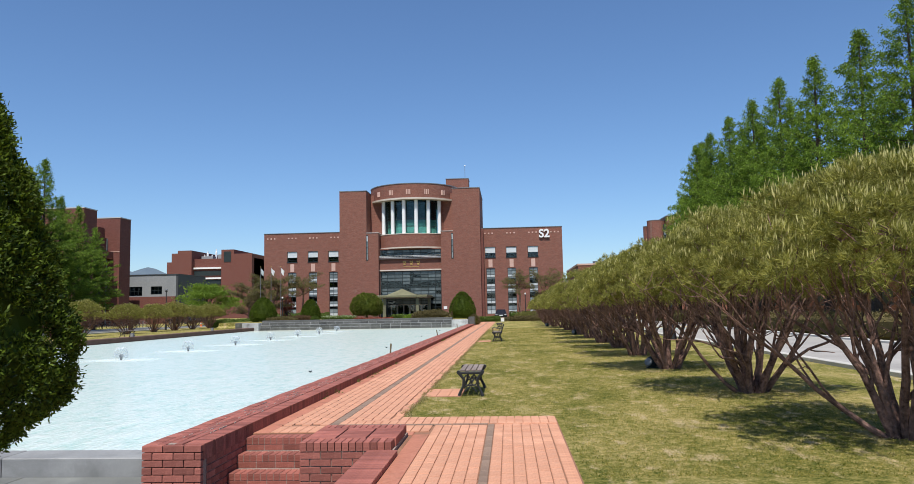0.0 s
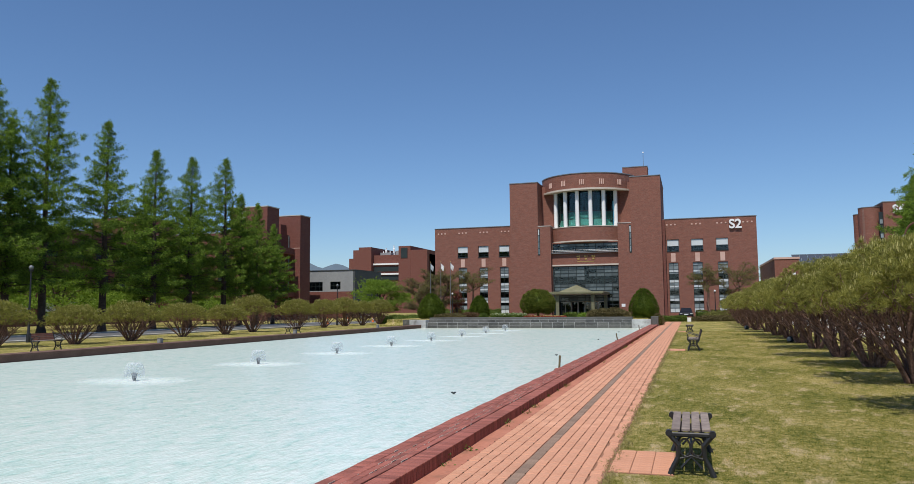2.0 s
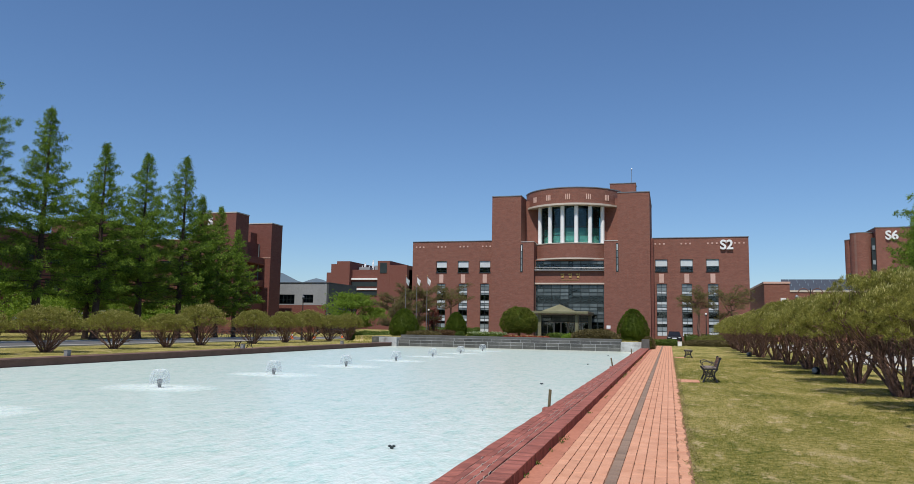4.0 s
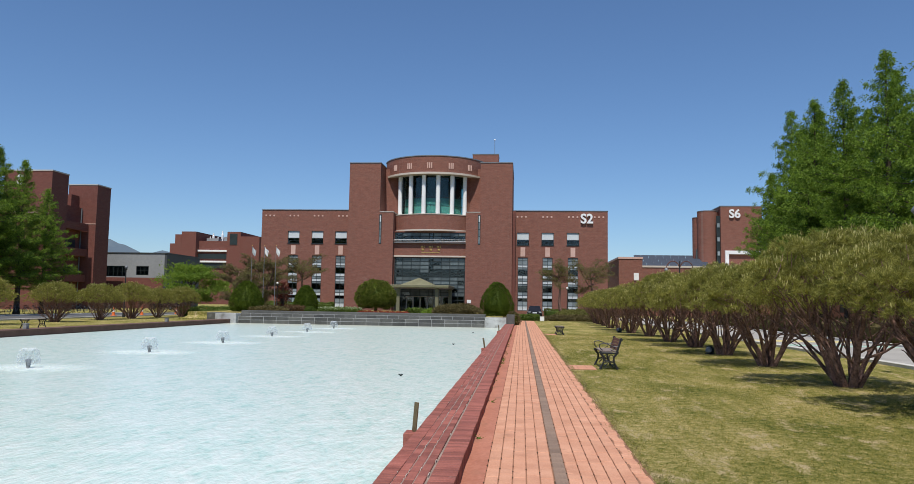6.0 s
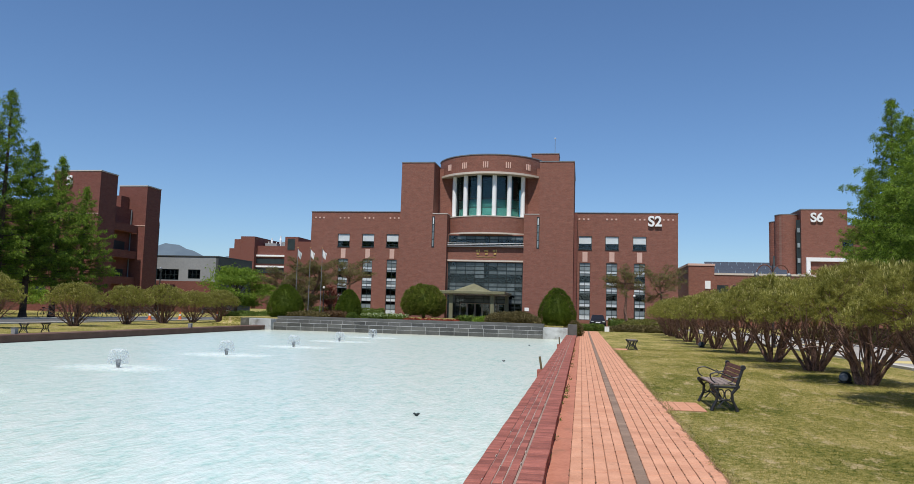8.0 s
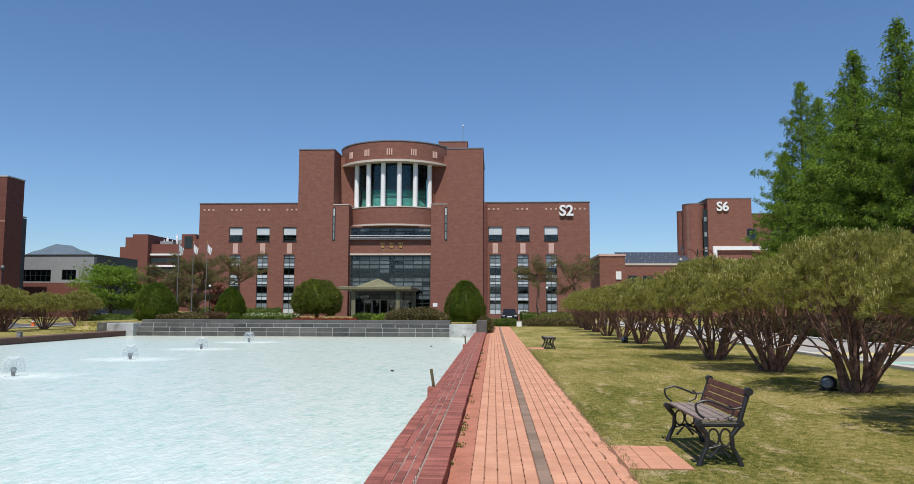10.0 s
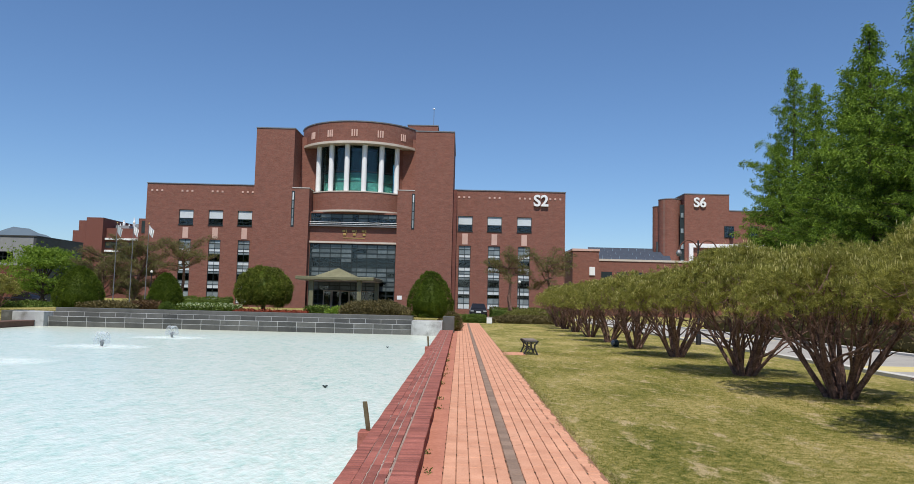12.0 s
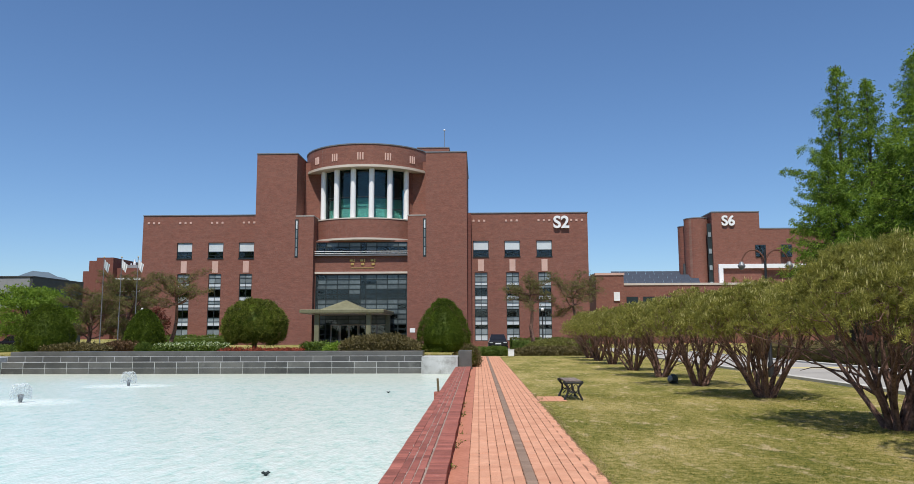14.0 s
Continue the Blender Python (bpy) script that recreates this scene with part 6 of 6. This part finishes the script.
def saloon_car(at, turn, label):
    """A four-door saloon; its bonnet points to -y."""
    car = thing("parked_car", label, "car", "parked cars", at=at, turn=turn)
    bm = boxed(-0.88, 0.88, -2.2, 2.2, 0.28, 0.82, 0.12)
    part("body", bm, M_BLACK, car)
    bm = bmesh.new()
    lo = [bm.verts.new(p) for p in ((-0.8, -1.5, 0.815), (0.8, -1.5, 0.815), (0.8, 1.3, 0.815), (-0.8, 1.3, 0.815))]
    hi = [bm.verts.new(p) for p in ((-0.6, -0.8, 1.40), (0.6, -0.8, 1.40), (0.6, 0.6, 1.40), (-0.6, 0.6, 1.40))]
    for k in range(4):
        bm.faces.new((lo[k], lo[(k + 1) % 4], hi[(k + 1) % 4], hi[k]))
    bm.faces.new(hi)
    part("cabin", bm, M_BLACK, car, "black roof and pillars")
    ws = part("windscreen", boxed(-0.62, 0.62, -0.32, 0.32, -0.004, 0.004), M_BLACK, car, "dark tinted windscreen")
    ws.matrix_basis = pose(0, -1.165, 1.118, 40)
    for x in (-0.80, 0.80):
        for y in (-1.4, 1.4):
            wh = part("wheel", tube(bmesh.new(), [(x - 0.11, y, 0.32), (x + 0.11, y, 0.32)], 0.32, 16), M_TYRE, car)
            part("rim", tube(bmesh.new(), [(x - 0.12, y, 0.32), (x + 0.12, y, 0.32)], 0.19, 12), M_METAL, wh)
        part("headlight", boxed(x * 0.8 - 0.16, x * 0.8 + 0.16, -2.215, -2.18, 0.60, 0.70, 0.01), M_LGRANITE, car, "clear headlight")
    part("number_plate", boxed(-0.26, 0.26, -2.22, -2.19, 0.50, 0.62, 0.005), M_WHITE, car)
    return car


saloon_car((1.25, 104.0, 0.021), 0, "black saloon car parked before the hall")
saloon_car((-51.0, 113.0, 0.02), 80, "dark saloon car parked before the grey building")
sb = thing("white_sign_box", "small white box sign at the end of the lawn", "sign", at=(1.62, 83.4, 0))
part("body", boxed(-0.2, 0.2, -0.1, 0.1, 0, 0.42, 0.02), M_WHITE, sb)
part("cap", boxed(-0.22, 0.22, -0.12, 0.12, 0.423, 0.47, 0.01), M_KERB, sb)


def cone(x, y):
    ob = thing("traffic_cone", "orange traffic cone on the far road", "cone", "traffic cones", at=(x, y, 0.012))
    part("foot", boxed(-0.2, 0.2, -0.2, 0.2, 0, 0.04, 0.01), M_ORANGE, ob)
    part("body", lathe(bmesh.new(), [(0.15, 0.04), (0.03, 0.75)], 12), M_ORANGE, ob)
    part("stripe", lathe(bmesh.new(), [(0.105, 0.36), (0.08, 0.52)], 12), M_WHITE, ob)


for x, y in ((-36.2, 74.0), (-35.2, 77.0), (-34.6, 82.5), (-33.0, 86.0)):
    cone(x, y)


def bicycle():
    ob = new("bicycle")
    for y in (-0.52, 0.52):
        wh = part("wheel", tube(bmesh.new(), [(0, y + 0.33 * math.cos(t), 0.34 + 0.33 * math.sin(t)) for t in np.linspace(0, 6.2832, 19)], 0.02, 6), M_TYRE, ob)
        part("hub", tube(bmesh.new(), [(-0.05, y, 0.34), (0.05, y, 0.34)], 0.03, 8), M_METAL, wh)
    bm = bmesh.new()
    for a, b in (((-0.52, 0.34), (-0.12, 0.32)), ((-0.12, 0.32), (-0.22, 0.80)), ((-0.22, 0.72), (-0.52, 0.34)), ((-0.12, 0.32), (0.36, 0.72)), ((-0.20, 0.72), (0.36, 0.78)), ((0.34, 0.88), (0.52, 0.34))):
        tube(bm, [(0, *a), (0, *b)], 0.018, 6)
    part("frame", bm, M_METAL, ob)
    part("handlebar", tube(bmesh.new(), [(-0.26, 0.28, 0.95), (0, 0.36, 0.92), (0.26, 0.28, 0.95)], 0.014, 6), M_METAL, ob)
    part("saddle", boxed(-0.07, 0.07, -0.36, -0.10, 0.80, 0.86, 0.02), M_TYRE, ob)
    return tagged(ob, "bicycle parked on the paved strip by the far building", "bicycle", "parked bicycles")


bk = bicycle()
bk.matrix_basis = pose(-42.8, 70.0, 0.0)
for k in range(1, 13):
    copy_thing(bk, pose(-42.8 + 0.25 * math.sin(k * 3.1), 70.0 + 1.25 * k, 0.0, 0, 4 * math.sin(k * 1.7), 78 + 9 * math.sin(k)))

# ---- brick pieces: steps, piers, coping and paving ----
def face_bricks(x0, x1, y0, y1, z0, z1, axis):
    """Stretcher courses on an upright face: bricks as (x, y, z, sx, sy, sz); the face is thin along the other axis."""
    out, course, row = [], 0.077, 0
    z = z1 - 0.066
    while z >= z0 - 0.02:
        a0, a1 = (x0, x1) if axis == "x" else (y0, y1)
        a = a0 - (0.115 if row % 2 else 0.0)
        while a < a1 - 0.03:
            s, e = max(a, a0), min(a + 0.22, a1)
            if e - s > 0.03:
                out.append((s, y0, z, e - s, y1 - y0, 0.066) if axis == "x" else (x0, s, z, x1 - x0, e - s, 0.066))
            a += 0.23
        z -= course
        row += 1
    return out


steps = thing("brick_steps", "red brick steps down into the sunken court", "stairs", kind="structure")
for k in range(4):
    y1, zt = 5.26 - 0.30 * k, -0.005 - 0.15 * k
    part("step_core", boxed(-0.90, 0.10, y1 + 0.006, y1 + 0.5 if k else 5.5, -0.64, zt - 0.008), M_MORTAR, steps)
    lay(steps, "brick", [(-0.895 + 0.0765 * i, y1, zt - 0.078, 0.068, 0.225, 0.078) for i in range(13)], M_COPE, lambda x, y: True, 13)
    lay(steps, "brick", face_bricks(-0.895, 0.095, y1 + 0.002, y1 + 0.09, zt - 0.152, zt - 0.084, "x"), M_COPE, lambda x, y: True, 6)
pier = thing("brick_pier", "square red brick pier beside the steps", "pier", kind="structure")
part("pier_core", boxed(0.115, 1.105, 4.13, 5.28, -0.64, 0.04), M_MORTAR, pier)
lay(pier, "brick", [(0.10 + 0.0765 * i, 4.11, 0.04, 0.068, 0.235, 0.095) for i in range(13)] + [(0.10 + 0.0765 * i, 5.06, 0.04, 0.068, 0.235, 0.095) for i in range(13)] +
    [(0.10 + 0.34 * i, 4.36 + 0.2325 * k, 0.045, 0.32, 0.222, 0.092) for i in range(3) for k in range(3)], M_COPE, lambda x, y: True, 60)
lay(pier, "brick", face_bricks(0.10, 1.115, 4.115, 4.20, -0.60, 0.03, "x") + face_bricks(0.105, 0.19, 4.21, 5.2, -0.60, 0.03, "y"), M_COPE, lambda x, y: True, 120)
lay(retain, "brick", [(0.85, -9.0 + 0.0775 * i, 0.02, 0.32, 0.069, 0.05) for i in range(168)], M_COPE, lambda x, y: y > -4, 120)
lay(retain, "brick", face_bricks(0.85, 0.90, 0.0, 4.08, -0.60, 0.0, "y"), M_COPE, lambda x, y: True, 100)

lay(WALL_R, "brick", face_bricks(-1.545, -0.905, 3.925, 3.996, -0.62, 0.142, "x") + face_bricks(-0.985, -0.905, 4.1, 5.4, -0.62, -0.02, "y"), M_COPE, lambda x, y: True, 90)
cop = []
for i in range(820):
    y = 4.0 + 0.075 * i
    j = 0.004 * math.sin(i * 12.9)
    cop.append((-1.115, y, -0.02, 0.215 + j, 0.068, 0.168 + 0.4 * j))
    cop.append((-1.545, y, -0.02, 0.140, 0.068, 0.165 + j))
for i in range(267):
    for k in range(3):
        y = 4.0 + 0.23 * i + (0.115 if k % 2 else 0)
        cop.append((-1.40 + 0.089 * k, y, 0.0, 0.080, 0.221, 0.146 + 0.003 * math.sin(i * 7.1 + k)))
lay(WALL_R, "coping_brick", cop, M_COPE, lambda x, y: 5.5 < y < 11.5, 210)

pav, band = [], []
for i in range(330):
    y = 6.06 + 0.2335 * i
    for k in range(5):
        o = 0.11675 if k % 2 else 0
        for x in (-0.685 + 0.1245 * k, 0.064 + 0.1245 * k):
            pav.append((x, y + o, -0.04, 0.1165, 0.2310, 0.058 + 0.0025 * math.sin(i * 3.7 + k * 5.1 + x * 9)))
    band.append((-0.059, y, -0.04, 0.118, 0.228, 0.057))
    for h in range(2):
        pav.append((0.695 + 0.014 * math.sin(i * 2.3 + h * 1.7), y + 0.117 * h, -0.04, 0.115, 0.107, 0.052 + 0.004 * math.sin(i * 1.9 + h)))
lay(path, "paver", pav, M_PAVER, lambda x, y: 6.0 < y < 12.5, 290)
lay(path, "band_paver", band, M_BAND, lambda x, y: 6.0 < y < 20, 60)
# soil and moss gathered where the paving joints meet
rng = np.random.default_rng(95)
dv, df = [], []
for i in range(330):
    for k in range(6):
        for x in (-0.689 + 0.1245 * k, 0.060 + 0.1245 * k):
            y = 6.06 + 0.2335 * i + (0.11675 if k % 2 else 0)
            if rng.uniform() < 0.62:
                w, q = rng.uniform(0.004, 0.011), rng.uniform(0.007, 0.030)
                b = len(dv)
                dv += [(x - w, y - q * 0.3, 0.016), (x, y - q, 0.016), (x + w, y - q * 0.2, 0.016), (x + w * 0.5, y + q, 0.016), (x - w * 0.7, y + q * 0.6, 0.016), (x, y, 0.0245)]
                df += [(b + j, b + (j + 1) % 5, b + 5) for j in range(5)]
me = bpy.data.meshes.new("joint_dirt")
me.from_pydata(dv, [], df)
part("joint_dirt", me, M_DIRT, path, "dark soil and moss in the joints")["kind"] = "stuff"
# pale mortar worn proud between the stretchers of the coping
bm = bmesh.new()
for k in range(330):
    y = 4.3 + 61 * rng.uniform() ** 1.3
    x = rng.choice((-1.409, -1.3155, -1.2265, -1.1365), p=(0.1, 0.35, 0.35, 0.2))
    box(bm, x - 0.0035, x + 0.0035, y, y + rng.uniform(0.02, 0.11), 0.10, 0.1505 + rng.uniform(-0.001, 0.002))
part("mortar_flecks", bm, M_FLECK, WALL_R, "pale crumbling mortar flecks")["kind"] = "stuff"

pav, band = [], []
for i in range(88):
    y = -14.0 + 0.2335 * i
    for k in range(6):
        for x in (1.37 + 0.1145 * k, 2.15 + 0.1145 * k):
            pav.append((x, y + (0.117 if k % 2 else 0), -0.04, 0.1075, 0.2255, 0.055 + 0.002 * math.sin(i * 3.1 + k)))
    band.append((2.06, y, -0.04, 0.082, 0.228, 0.054))
    for h in range(2):
        pav.append((2.845, y + 0.117 * h, -0.04, 0.118, 0.107, 0.050))
for i in range(17):
    x = -0.68 + 0.119 * i
    for k in range(2):
        if x < 1.26:
            pav.append((x, 5.52 + 0.229 * k, -0.04, 0.111, 0.221, 0.058))
for i in range(26):
    x = 0.07 + 0.1115 * i
    for k in range(2):
        if k == 0 or x > 0.8:
            pav.append((x, 6.06 + 0.3 * k, -0.034, 0.1045, 0.29, 0.062))
for i in range(9):
    band.append((-0.06 + 0.236 * i, 5.985, -0.04, 0.228, 0.068, 0.066))
lay(cross, "paver", pav, M_PAVER, lambda x, y: y > -0.5, 300)
lay(cross, "band_paver", band, M_BAND, lambda x, y: y > -0.5, 60)
for y0 in (9.2, 30.5, 51.0):
    lay(pads, "paver", [(0.85 + 0.215 * i, y0 + 0.02 + 0.116 * k, -0.04, 0.207, 0.108, 0.056) for i in range(3) for k in range(10)], M_PAVER, lambda x, y: True, 30)
